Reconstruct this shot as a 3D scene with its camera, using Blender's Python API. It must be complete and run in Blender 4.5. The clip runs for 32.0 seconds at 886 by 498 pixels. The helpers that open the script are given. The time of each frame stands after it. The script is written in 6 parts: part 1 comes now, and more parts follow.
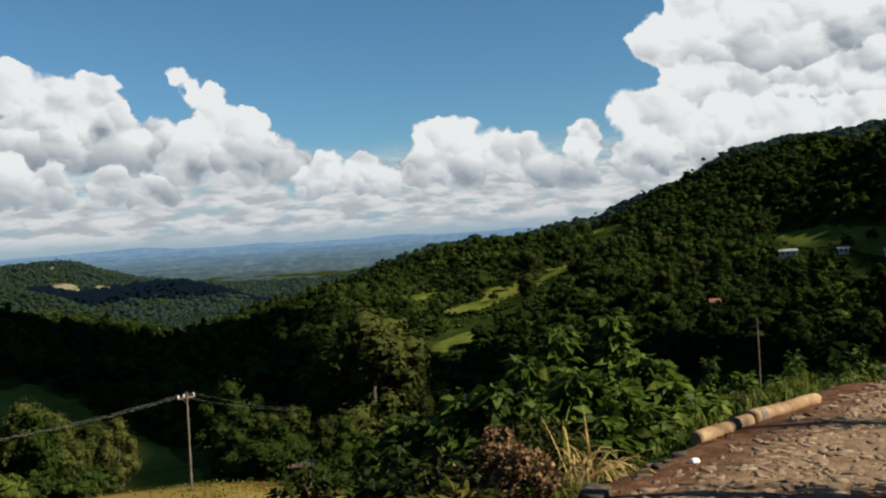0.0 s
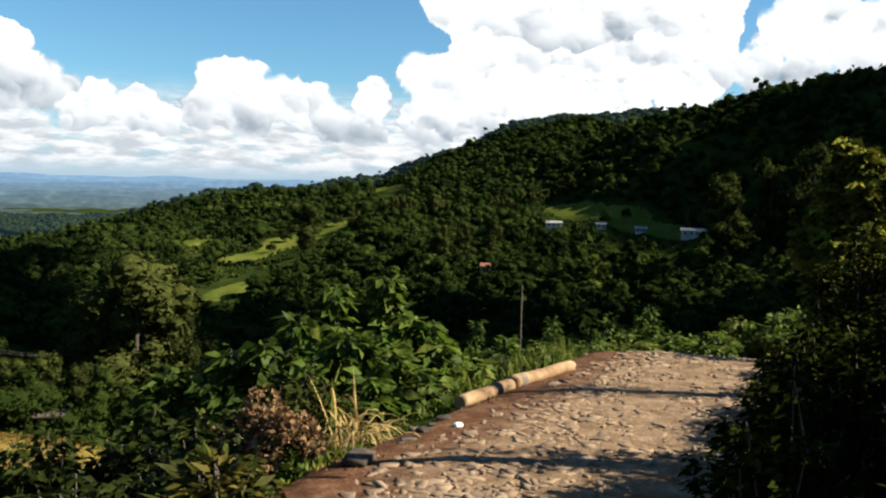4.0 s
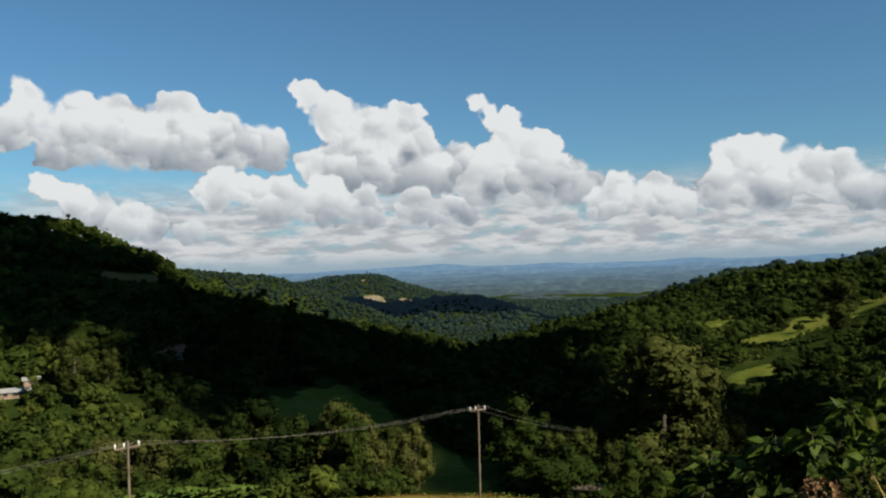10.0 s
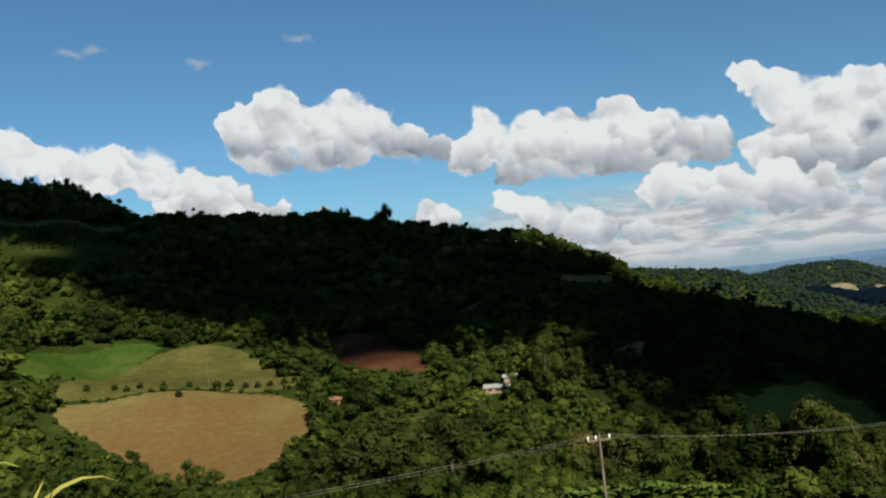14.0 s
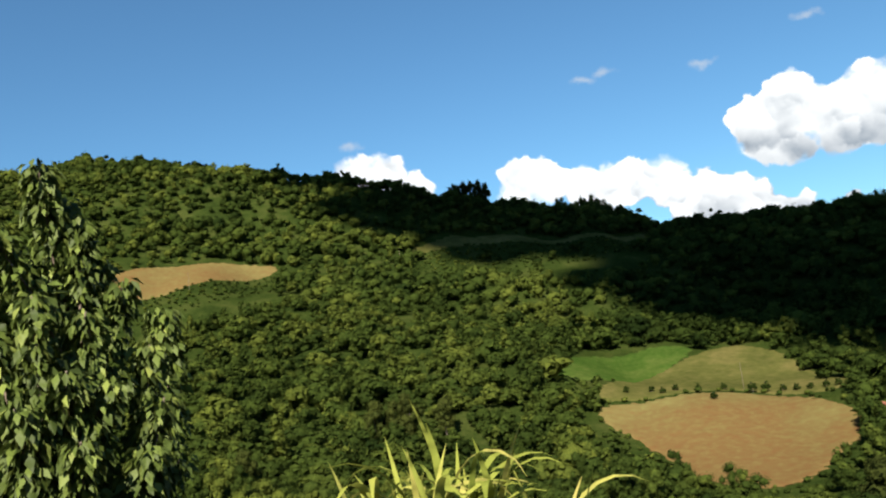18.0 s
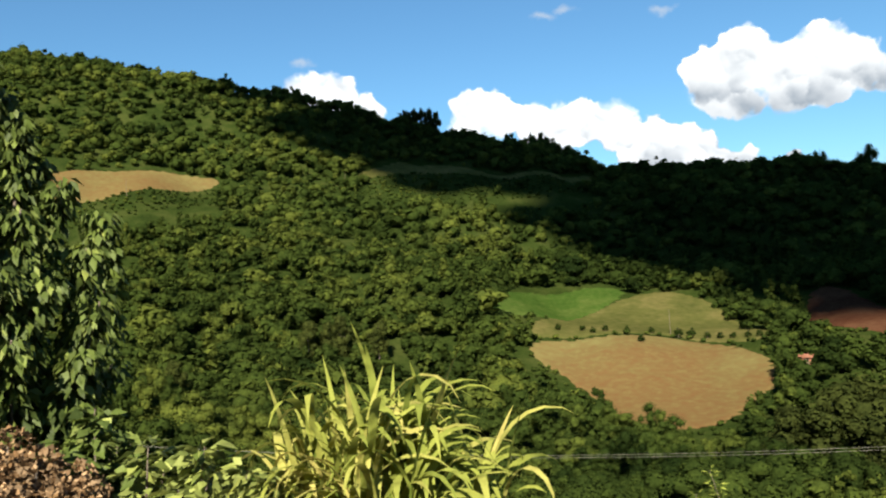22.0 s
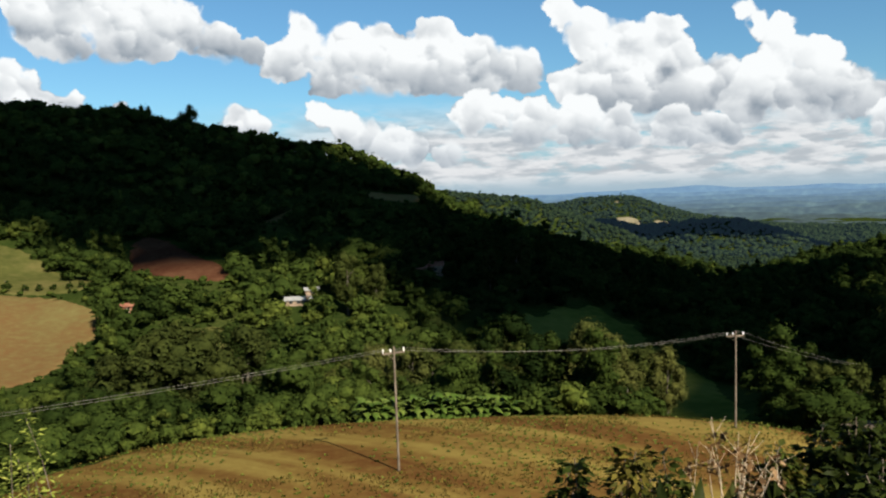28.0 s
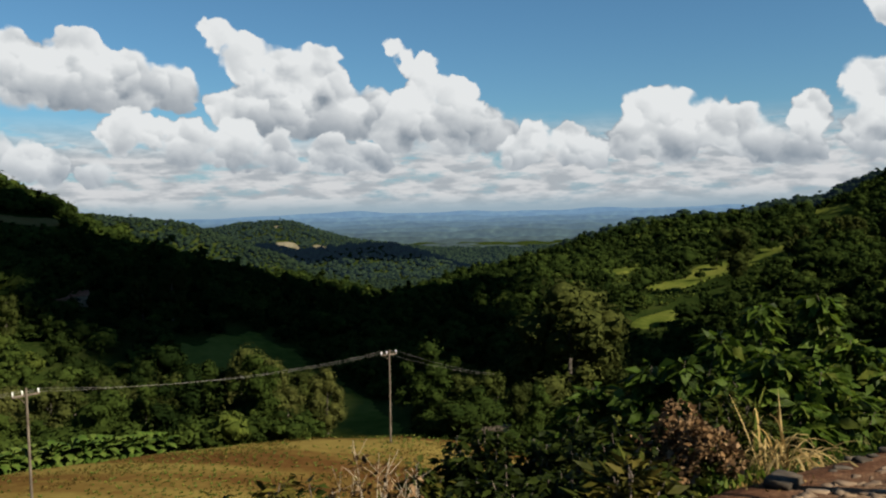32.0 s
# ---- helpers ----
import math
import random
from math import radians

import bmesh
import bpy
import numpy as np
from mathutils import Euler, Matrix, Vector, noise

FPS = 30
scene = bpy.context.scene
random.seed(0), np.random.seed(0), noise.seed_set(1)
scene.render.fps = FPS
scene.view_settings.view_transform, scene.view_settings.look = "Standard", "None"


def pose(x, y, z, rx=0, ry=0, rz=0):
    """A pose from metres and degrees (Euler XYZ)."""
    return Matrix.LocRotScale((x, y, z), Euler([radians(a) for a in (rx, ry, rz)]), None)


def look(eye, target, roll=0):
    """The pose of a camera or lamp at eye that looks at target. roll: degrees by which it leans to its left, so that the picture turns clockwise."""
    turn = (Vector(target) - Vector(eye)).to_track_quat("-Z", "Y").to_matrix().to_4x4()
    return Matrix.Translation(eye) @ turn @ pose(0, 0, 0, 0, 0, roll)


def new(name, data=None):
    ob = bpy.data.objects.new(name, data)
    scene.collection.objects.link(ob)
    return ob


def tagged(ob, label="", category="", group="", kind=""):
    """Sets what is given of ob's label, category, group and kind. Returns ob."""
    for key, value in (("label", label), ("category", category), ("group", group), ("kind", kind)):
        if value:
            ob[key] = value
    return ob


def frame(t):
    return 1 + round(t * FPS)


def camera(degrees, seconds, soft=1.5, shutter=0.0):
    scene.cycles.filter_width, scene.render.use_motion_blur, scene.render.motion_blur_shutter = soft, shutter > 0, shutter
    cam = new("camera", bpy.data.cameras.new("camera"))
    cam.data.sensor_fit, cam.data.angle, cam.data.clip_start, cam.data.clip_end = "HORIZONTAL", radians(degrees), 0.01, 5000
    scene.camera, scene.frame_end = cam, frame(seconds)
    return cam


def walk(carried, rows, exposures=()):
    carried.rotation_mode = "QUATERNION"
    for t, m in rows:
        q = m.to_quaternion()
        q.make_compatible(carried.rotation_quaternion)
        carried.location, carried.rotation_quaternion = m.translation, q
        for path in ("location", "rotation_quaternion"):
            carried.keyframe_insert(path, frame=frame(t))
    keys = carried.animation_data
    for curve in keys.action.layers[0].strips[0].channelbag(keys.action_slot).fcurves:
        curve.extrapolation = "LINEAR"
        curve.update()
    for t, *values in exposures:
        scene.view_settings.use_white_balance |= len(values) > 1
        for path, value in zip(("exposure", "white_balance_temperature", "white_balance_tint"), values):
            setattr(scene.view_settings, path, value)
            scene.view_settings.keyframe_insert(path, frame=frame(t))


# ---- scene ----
cam = camera(55.6, 32.0, soft=2.2)
EYE = 1.65
EXPOSURE = 1.65
# the camera's own brightening and darkening, in stops
LIGHTEN = [(0, -0.54), (3.0, -0.54), (3.6, -0.15), (4.5, 0.14), (6.5, 0.24), (7.2, -0.16), (8.2, -0.58), (13.2, -0.64), (16, -0.32), (18, 0.0), (22, 0.06), (25, -0.12), (28.5, -0.34), (30, -0.5), (32, -0.6)]
# seconds, metres from the first eye, then yaw, pitch and roll
ROWS = [
    (0.0, 0.000, -0.000, -0.000, -0.00, -0.87, 3.33),
    (0.5, -0.055, -0.033, -0.003, 3.43, -3.33, 2.30),
    (1.0, -0.096, -0.032, 0.039, 8.12, -4.10, 2.07),
    (1.5, -0.133, -0.006, 0.075, 12.34, -2.48, 0.30),
    (2.0, -0.149, 0.039, 0.102, 12.59, -1.85, -0.11),
    (2.5, -0.101, 0.085, 0.093, 7.19, -2.33, -1.42),
    (3.0, -0.047, 0.137, 0.080, -3.86, -2.07, -2.23),
    (3.5, 0.002, 0.183, 0.053, -11.25, -3.50, -1.70),
    (4.0, 0.033, 0.217, 0.021, -14.68, -4.20, -1.44),
    (4.5, 0.072, 0.230, -0.003, -18.00, -6.06, -0.91),
    (6.5, 0.031, 0.137, -0.028, -17.44, -4.53, -0.17),
    (7.0, -0.011, 0.124, -0.018, -10.59, -3.08, -0.19),
    (7.5, -0.074, 0.136, -0.001, -0.99, -1.31, -0.16),
    (8.0, -0.138, 0.138, 0.007, 4.96, -0.22, -0.70),
    (8.5, -0.114, 0.120, 0.013, 8.44, 0.72, -0.38),
    (9.0, -0.123, 0.116, 0.001, 13.18, 0.01, 0.85),
    (9.5, -0.118, 0.111, 0.015, 16.76, 0.63, 1.16),
    (10.0, -0.115, 0.104, 0.039, 19.59, 1.41, 1.75),
    (10.5, -0.102, 0.094, 0.057, 21.65, 2.32, 1.75),
    (11.0, -0.099, 0.074, 0.069, 22.98, 2.57, 1.84),
    (11.5, -0.079, 0.042, 0.067, 24.53, 2.58, 2.37),
    (12.0, -0.066, -0.025, 0.066, 27.70, 2.49, 3.08),
    (12.5, -0.064, -0.105, 0.052, 33.12, 2.35, 3.86),
    (13.0, -0.056, -0.161, 0.032, 39.85, 1.67, 5.36),
    (13.5, -0.071, -0.157, 0.022, 45.33, 2.33, 5.55),
    (15.5, -0.208, 0.096, -0.011, 58.78, 3.80, 4.90),
    (16.0, -0.202, 0.077, -0.004, 61.36, 4.07, 4.95),
    (16.5, -0.144, 0.037, -0.023, 65.64, 5.11, 5.11),
    (17.0, -0.075, 0.010, -0.001, 70.22, 4.83, 5.47),
    (17.5, -0.017, -0.033, 0.024, 80.10, 6.71, 6.83),
    (18.0, 0.013, -0.043, 0.028, 84.76, 7.26, 7.62),
    (18.5, 0.023, -0.057, 0.026, 87.77, 7.99, 6.92),
    (19.0, 0.003, -0.081, 0.028, 89.67, 8.10, 5.44),
    (19.5, -0.002, -0.095, 0.036, 90.18, 7.20, 4.88),
    (20.0, -0.009, -0.099, 0.037, 89.32, 5.60, 4.38),
    (20.5, -0.013, -0.106, 0.036, 88.54, 4.51, 4.13),
    (21.0, 0.013, -0.098, 0.029, 86.83, 3.51, 3.90),
    (21.5, -0.024, -0.089, 0.024, 83.86, 2.73, 3.95),
    (22.0, 0.005, -0.078, 0.017, 80.55, 1.98, 3.55),
    (22.5, 0.007, -0.077, 0.019, 76.61, 1.29, 3.96),
    (23.0, 0.041, -0.059, 0.022, 74.09, 1.02, 4.16),
    (23.5, 0.024, -0.053, 0.018, 70.20, 0.33, 4.03),
    (24.0, 0.004, -0.021, 0.012, 64.82, -0.41, 4.11),
    (24.5, 0.002, -0.003, 0.010, 61.41, -1.21, 3.86),
    (26.5, 0.120, -0.207, -0.096, 48.67, -1.95, 2.92),
    (27.0, 0.155, -0.220, -0.084, 44.43, -2.46, 2.35),
    (27.5, 0.146, -0.197, -0.073, 40.83, -3.15, 1.72),
    (28.0, 0.100, -0.144, -0.069, 36.69, -3.44, 1.64),
    (28.5, 0.060, -0.067, -0.074, 33.19, -3.61, 1.79),
    (29.0, 0.040, 0.027, -0.078, 29.09, -4.20, 1.33),
    (29.5, 0.019, 0.107, -0.080, 24.08, -3.65, 1.39),
    (30.0, 0.013, 0.150, -0.086, 21.23, -3.64, 1.42),
    (30.5, 0.016, 0.151, -0.089, 18.61, -3.15, 1.57),
    (31.0, 0.026, 0.120, -0.094, 16.73, -2.51, 1.96),
    (31.5, 0.073, 0.106, -0.096, 15.86, -2.29, 1.64),
    (32.0, 0.135, 0.100, -0.085, 13.79, -2.33, 1.25),
]
walk(cam, [(t, pose(x, y, EYE + z, 90 + pitch, roll, yaw)) for t, x, y, z, yaw, pitch, roll in ROWS],
     exposures=[(t, EXPOSURE + d) for t, d in LIGHTEN])

# ---------------------------------------------------------------- sky, sun
SUN_AZ, SUN_EL = -108.0, 36.0      # degrees; azimuth is counted to the left of the first view
SKY = 0.05


def way(az, el=0.0):
    a, e = radians(az), radians(el)
    return Vector((-math.sin(a) * math.cos(e), math.cos(a) * math.cos(e), math.sin(e)))


# Cumulus heaps: height of the flat base, then billows of bearing, height and radius, all in degrees.
HEAPS = [
    (9.0, [(62.1, 12.1, 1.8), (59.9, 12.8, 2.0), (57.7, 11.5, 1.9), (55.3, 12.3, 1.9), (53.4, 11.3, 1.5), (51.0, 10.3, 1.4), (48.8, 9.6, 1.2), (61.5, 10.8, 1.8), (55.7, 10.6, 1.8), (60.0, 9.9, 1.3), (57.5, 9.9, 1.3)]),
    (6.9, [(47.0, 9.3, 1.5), (45.6, 10.1, 1.7), (45.9, 11.4, 0.9), (42.9, 10.2, 1.8), (40.6, 10.1, 2.0), (37.1, 9.7, 2.2), (34.1, 9.0, 2.0), (31.3, 8.4, 1.7), (40.8, 8.6, 2.0), (36.1, 8.3, 1.9), (44.0, 8.1, 1.5), (38.5, 7.9, 1.6), (33.5, 7.9, 1.4)]),
    (2.6, [(44.7, 5.6, 1.0), (43.0, 5.1, 1.3), (41.2, 4.4, 1.2), (38.9, 3.4, 1.0)]),
    (4.2, [(50.2, 5.3, 1.3), (48.8, 4.9, 1.0)]),
    (5.0, [(66.2, 7.8, 2.1), (62.8, 7.0, 1.4), (60.4, 6.4, 1.0), (57.4, 6.2, 0.7), (64.3, 7.6, 1.6)]),
    (6.0, [(68.2, 9.2, 1.7), (70.3, 9.7, 1.7), (73.5, 9.8, 1.5), (76.0, 10.6, 1.5), (77.8, 11.3, 1.4), (72.0, 9.4, 1.6), (78.6, 9.8, 1.3)]),
    (9.5, [(89.2, 12.7, 1.7), (86.8, 12.7, 1.5), (85.2, 11.5, 1.3), (91.0, 11.8, 1.2)]),
    (5.2, [(28.4, 11.8, 1.2), (26.8, 10.4, 1.6), (24.2, 9.4, 2.0), (22.0, 9.6, 1.8), (25.0, 7.5, 2.5), (21.6, 7.5, 2.5), (18.6, 7.0, 1.8), (19.4, 6.0, 2.0), (27.8, 7.2, 1.5), (23.3, 6.2, 1.6)]),
    (4.2, [(17.0, 11.1, 0.7), (16.0, 10.4, 0.6), (14.9, 10.2, 0.9), (14.8, 8.9, 1.2), (12.8, 7.5, 1.8), (15.6, 7.0, 2.0), (11.7, 6.2, 1.6), (9.8, 5.3, 1.5), (13.3, 5.6, 1.9), (16.7, 5.7, 1.8)]),
    (3.0, [(34.5, 5.7, 1.6), (32.9, 5.8, 1.2), (30.4, 4.9, 1.7), (27.6, 4.8, 1.9), (24.7, 4.3, 1.6), (21.3, 4.3, 1.6), (18.5, 4.0, 1.4)]),
    (2.0, [(40.3, 3.9, 1.4), (38.5, 3.3, 1.2), (36.2, 3.0, 1.1)]),
    (2.9, [(7.5, 4.9, 1.3), (5.2, 4.6, 1.5), (3.4, 4.0, 1.3), (8.7, 4.1, 1.3)]),
    (2.9, [(1.5, 4.8, 1.5), (-0.7, 5.4, 1.7), (0.3, 6.6, 1.3), (-1.5, 7.1, 1.3), (-3.6, 5.7, 1.7), (-5.7, 4.9, 1.8), (-7.0, 4.2, 1.4), (-8.7, 3.6, 1.0), (-1.8, 4.2, 1.5)]),
    (8.6, [(-14.8, 11.8, 1.6), (-17.7, 10.8, 2.7), (-21.1, 10.3, 3.2), (-24.8, 10.6, 3.2), (-28.4, 10.4, 3.2), (-17.6, 13.4, 2.2), (-22.0, 14.2, 2.8), (-27.0, 14.2, 2.8), (-32.5, 12.4, 1.6), (-31.6, 10.8, 2.0)]),
    (6.0, [(-17.0, 8.4, 2.3), (-19.6, 8.2, 2.0), (-25.5, 8.2, 1.7), (-28.5, 8.6, 2.0), (-31.6, 8.8, 2.2), (-22.3, 7.6, 1.8)]),
    (2.6, [(-9.8, 6.0, 1.5), (-12.8, 7.6, 1.5), (-14.8, 6.5, 2.4), (-13.7, 4.4, 2.0), (-18.9, 6.0, 2.2), (-9.5, 3.8, 1.3), (-18.2, 4.4, 1.8)]),
    (2.6, [(-22.3, 6.2, 2.4), (-26.4, 6.4, 2.2), (-30.5, 6.8, 2.0)]),
    (6.2, [(-36.6, 10.3, 1.9), (-38.8, 10.8, 1.9), (-41.5, 10.2, 2.1), (-34.8, 7.9, 1.6), (-37.7, 7.9, 1.8), (-40.5, 8.1, 1.8), (-44.5, 11.0, 2.4)]),
    (6.9, [(-22.3, 8.0, 0.8), (-24.2, 8.2, 1.1), (-26.4, 8.1, 1.0), (-28.2, 7.8, 0.7)]),
]
SCRAPS = [(72.7, 16.9), (71.2, 17.2), (64.8, 16.4), (89.2, 14.8), (58.0, 17.6)]


def sky_world():
    world = bpy.data.worlds.new("sky")
    scene.world = world
    world.use_nodes = True
    tree = world.node_tree
    n, l = tree.nodes, tree.links

    def plug(t, v, s):
        if isinstance(v, (int, float)):
            s.default_value = v
        elif isinstance(v, tuple):
            s.default_value = v
        else:
            t.links.new(v, s)

    def math_node(t, op, *values):
        m = t.nodes.new("ShaderNodeMath")
        m.operation = op
        for v, s in zip(values, m.inputs):
            plug(t, v, s)
        return m.outputs[0]

    def vec_node(t, op, *values):
        m = t.nodes.new("ShaderNodeVectorMath")
        m.operation = op
        for v, s in zip(values, m.inputs):
            plug(t, v, s)
        return m.outputs["Value"] if op in ("DISTANCE", "LENGTH") else m.outputs["Vector"]

    def tex(t, vec, scale, detail, rough=0.55):
        x = t.nodes.new("ShaderNodeTexNoise")
        x.inputs["Scale"].default_value, x.inputs["Detail"].default_value, x.inputs["Roughness"].default_value = scale, detail, rough
        t.links.new(vec, x.inputs["Vector"])
        return x

    def span(t, v, a, b, c=0.0, d=1.0, smooth=True):
        x = t.nodes.new("ShaderNodeMapRange")
        x.interpolation_type = "SMOOTHSTEP" if smooth else "LINEAR"
        for s, q in zip(x.inputs[1:5], (a, b, c, d)):
            s.default_value = q
        t.links.new(v, x.inputs[0])
        return x.outputs[0]

    # the heaps, as one field over bearing and height: above 0 is cloud
    grp = bpy.data.node_groups.new("heaps", "ShaderNodeTree")
    grp.interface.new_socket("Place", in_out="INPUT", socket_type="NodeSocketVector")
    grp.interface.new_socket("Field", in_out="OUTPUT", socket_type="NodeSocketFloat")
    grp.interface.new_socket("Up", in_out="OUTPUT", socket_type="NodeSocketFloat")
    gi, go = grp.nodes.new("NodeGroupInput"), grp.nodes.new("NodeGroupOutput")
    raw = gi.outputs[0]
    bend = vec_node(grp, "SUBTRACT", tex(grp, raw, 0.5, 5, 0.5).outputs["Color"], (0.5, 0.5, 0.5))
    bend = vec_node(grp, "MULTIPLY", bend, (1.9, 1.6, 0.0))
    place = vec_node(grp, "ADD", raw, bend)
    sep = grp.nodes.new("ShaderNodeSeparateXYZ")
    grp.links.new(raw, sep.inputs[0])
    sepb = grp.nodes.new("ShaderNodeSeparateXYZ")
    grp.links.new(bend, sepb.inputs[0])
    height = math_node(grp, "MULTIPLY_ADD", sepb.outputs[1], 0.35, sep.outputs[1])
    cell = grp.nodes.new("ShaderNodeTexVoronoi")
    cell.feature = "SMOOTH_F1"
    cell.inputs["Scale"].default_value, cell.inputs["Smoothness"].default_value = 0.85, 0.5
    cell.inputs["Detail"].default_value, cell.inputs["Roughness"].default_value = 2.2, 0.42
    grp.links.new(place, cell.inputs["Vector"])
    knobs = math_node(grp, "MULTIPLY_ADD", cell.outputs["Distance"], -0.6, 0.52)
    total, low = None, None
    for base, billows in HEAPS:
        f = None
        for a, e, r in billows:
            d = vec_node(grp, "DISTANCE", place, (a, e, 0.0))
            d = math_node(grp, "MULTIPLY_ADD", d, -1.0, r)
            f = d if f is None else math_node(grp, "SMOOTH_MAX", f, d, 0.9)
        floor_ = math_node(grp, "MULTIPLY_ADD", knobs, 0.3, math_node(grp, "MULTIPLY_ADD", height, 0.8, -0.8 * base + 0.1))
        f = math_node(grp, "SMOOTH_MIN", math_node(grp, "ADD", f, knobs), floor_, 0.4)
        # how far up its own heap a place lies; a nearer heap covers the one behind
        thick = min(3.6, max(1.0, 0.7 * (max(e + r for a, e, r in billows) - base)))
        up = span(grp, height, base - 0.2, base + thick)
        if total is None:
            total, low = f, up
            continue
        front = span(grp, f, 0.0, 0.25)
        low = math_node(grp, "ADD", math_node(grp, "MULTIPLY", up, front), math_node(grp, "MULTIPLY", low, math_node(grp, "SUBTRACT", 1.0, front)))
        total = math_node(grp, "MAXIMUM", total, f)
    grp.links.new(total, go.inputs[0])
    grp.links.new(low, go.inputs[1])

    tc = n.new("ShaderNodeTexCoord")
    way3 = n.new("ShaderNodeSeparateXYZ")
    l.new(tc.outputs["Generated"], way3.inputs[0])
    az = math_node(tree, "DEGREES", math_node(tree, "ARCTAN2", math_node(tree, "MULTIPLY", way3.outputs[0], -1.0), way3.outputs[1]))
    el = math_node(tree, "DEGREES", math_node(tree, "ARCSINE", way3.outputs[2]))
    flat = n.new("ShaderNodeCombineXYZ")
    l.new(az, flat.inputs[0])
    l.new(el, flat.inputs[1])
    p = flat.outputs[0]

    heap = n.new("ShaderNodeGroup")
    heap.node_tree = grp
    l.new(p, heap.inputs[0])
    f0, high = heap.outputs[0], heap.outputs[1]

    def lobes(q, scale, smooth):
        """Rounded heads: about -0.5 on the side away from the sun to 0.5 on its side."""
        v = n.new("ShaderNodeTexVoronoi")
        v.voronoi_dimensions, v.feature = "2D", "SMOOTH_F1"
        v.inputs["Scale"].default_value, v.inputs["Smoothness"].default_value = scale, smooth
        l.new(q, v.inputs["Vector"])
        d = n.new("ShaderNodeVectorMath")
        d.operation = "DOT_PRODUCT"
        l.new(vec_node(tree, "SUBTRACT", q, v.outputs["Position"]), d.inputs[0])
        d.inputs[1].default_value = (-0.5 * scale, 0.85 * scale, 0.0)
        return d.outputs["Value"]

    def swirl(q, scale, amount):
        b = vec_node(tree, "SUBTRACT", tex(tree, q, scale, 4, 0.55).outputs["Color"], (0.5, 0.5, 0.5))
        return vec_node(tree, "ADD", q, vec_node(tree, "MULTIPLY", b, (amount, amount, 0.0)))
    cover = math_node(tree, "DIVIDE", f0, span(tree, tex(tree, p, 0.35, 3).outputs["Fac"], 0.45, 0.68, 0.13, 0.75))
    cover = span(tree, cover, -0.05, 1.0)
    s1, s2 = lobes(swirl(p, 0.5, 2.2), 0.36, 0.6), lobes(swirl(p, 0.9, 1.5), 0.75, 0.45)
    lit = math_node(tree, "MULTIPLY_ADD", high, 0.66, 0.28)
    some = span(tree, tex(tree, p, 0.45, 2).outputs["Fac"], 0.4, 0.6, 0.04, 0.34)
    lit = math_node(tree, "ADD", lit, math_node(tree, "MULTIPLY_ADD", s1, 0.46, math_node(tree, "MULTIPLY", s2, some)))
    lit = math_node(tree, "ADD", lit, span(tree, f0, 0.8, 0.0, 0.0, 0.12))
    lit = math_node(tree, "SUBTRACT", lit, span(tree, f0, 1.2, 3.2, 0.0, 0.1))
    soft = tex(tree, p, 0.5, 3, 0.5).outputs["Fac"]
    lit = math_node(tree, "ADD", lit, math_node(tree, "MULTIPLY_ADD", soft, 0.4, -0.2))
    # grey undersides lying level inside the larger heaps
    under = span(tree, tex(tree, vec_node(tree, "MULTIPLY", p, (0.16, 0.42, 0.0)), 1.0, 4, 0.5).outputs["Fac"], 0.47, 0.62, 0.0, 0.32)
    lit = math_node(tree, "SUBTRACT", lit, math_node(tree, "MULTIPLY", under, span(tree, f0, 1.0, 2.0)))
    # layers of flat cloud low over the horizon
    wide = vec_node(tree, "MULTIPLY", p, (0.26, 0.95, 0.0))
    layer = tex(tree, wide, 1.0, 6, 0.62).outputs["Fac"]
    band = math_node(tree, "MULTIPLY", span(tree, el, 0.2, 1.6), span(tree, el, 7.0, 3.6))
    open_ = math_node(tree, "MULTIPLY", span(tree, az, 56, 40), band)
    strata = math_node(tree, "MULTIPLY", span(tree, layer, 0.33, 0.50), open_)
    rows_ = vec_node(tree, "MULTIPLY", swirl(p, 0.9, 0.7), (0.34, 1.25, 0.0))
    grain = tex(tree, vec_node(tree, "MULTIPLY", p, (0.4, 1.5, 0.0)), 1.0, 4, 0.55).outputs["Fac"]
    strata_lit = span(tree, math_node(tree, "MULTIPLY_ADD", lobes(rows_, 1.0, 0.5), 0.16, grain), 0.34, 0.62, 0.25, 1.0)
    # scattered fair-weather cloud in the rest of the sky
    rest = tex(tree, vec_node(tree, "MULTIPLY", tc.outputs["Generated"], (3.2, 3.2, 6.0)), 1.0, 7, 0.55).outputs["Fac"]
    away = math_node(tree, "MAXIMUM", span(tree, az, -50, -66), math_node(tree, "MAXIMUM", span(tree, az, 122, 138), span(tree, el, 30, 44)))
    loose = math_node(tree, "MULTIPLY", math_node(tree, "MULTIPLY", span(tree, rest, 0.64, 0.74), away), span(tree, el, 1, 6))
    scraps = None
    thin = vec_node(tree, "MULTIPLY", vec_node(tree, "ADD", p, vec_node(tree, "MULTIPLY", vec_node(tree, "SUBTRACT", tex(tree, p, 0.8, 4).outputs["Color"], (0.5, 0.5, 0.5)), (2.0, 1.2, 0.0))), (0.55, 1.5, 0.0))
    for a, e in SCRAPS:
        d = math_node(tree, "MULTIPLY_ADD", vec_node(tree, "DISTANCE", thin, (a * 0.55, e * 1.5, 0.0)), -1.0, 0.62)
        scraps = d if scraps is None else math_node(tree, "MAXIMUM", scraps, d)
    scraps = span(tree, scraps, 0.0, 0.6, 0.0, 0.5)

    sky = n.new("ShaderNodeTexSky")
    sky.sky_type = "NISHITA"
    sky.sun_disc = False
    sky.sun_elevation = radians(SUN_EL)
    sky.sun_rotation = radians(-SUN_AZ)
    sky.air_density, sky.dust_density, sky.ozone_density = 1.0, 0.2, 3.0

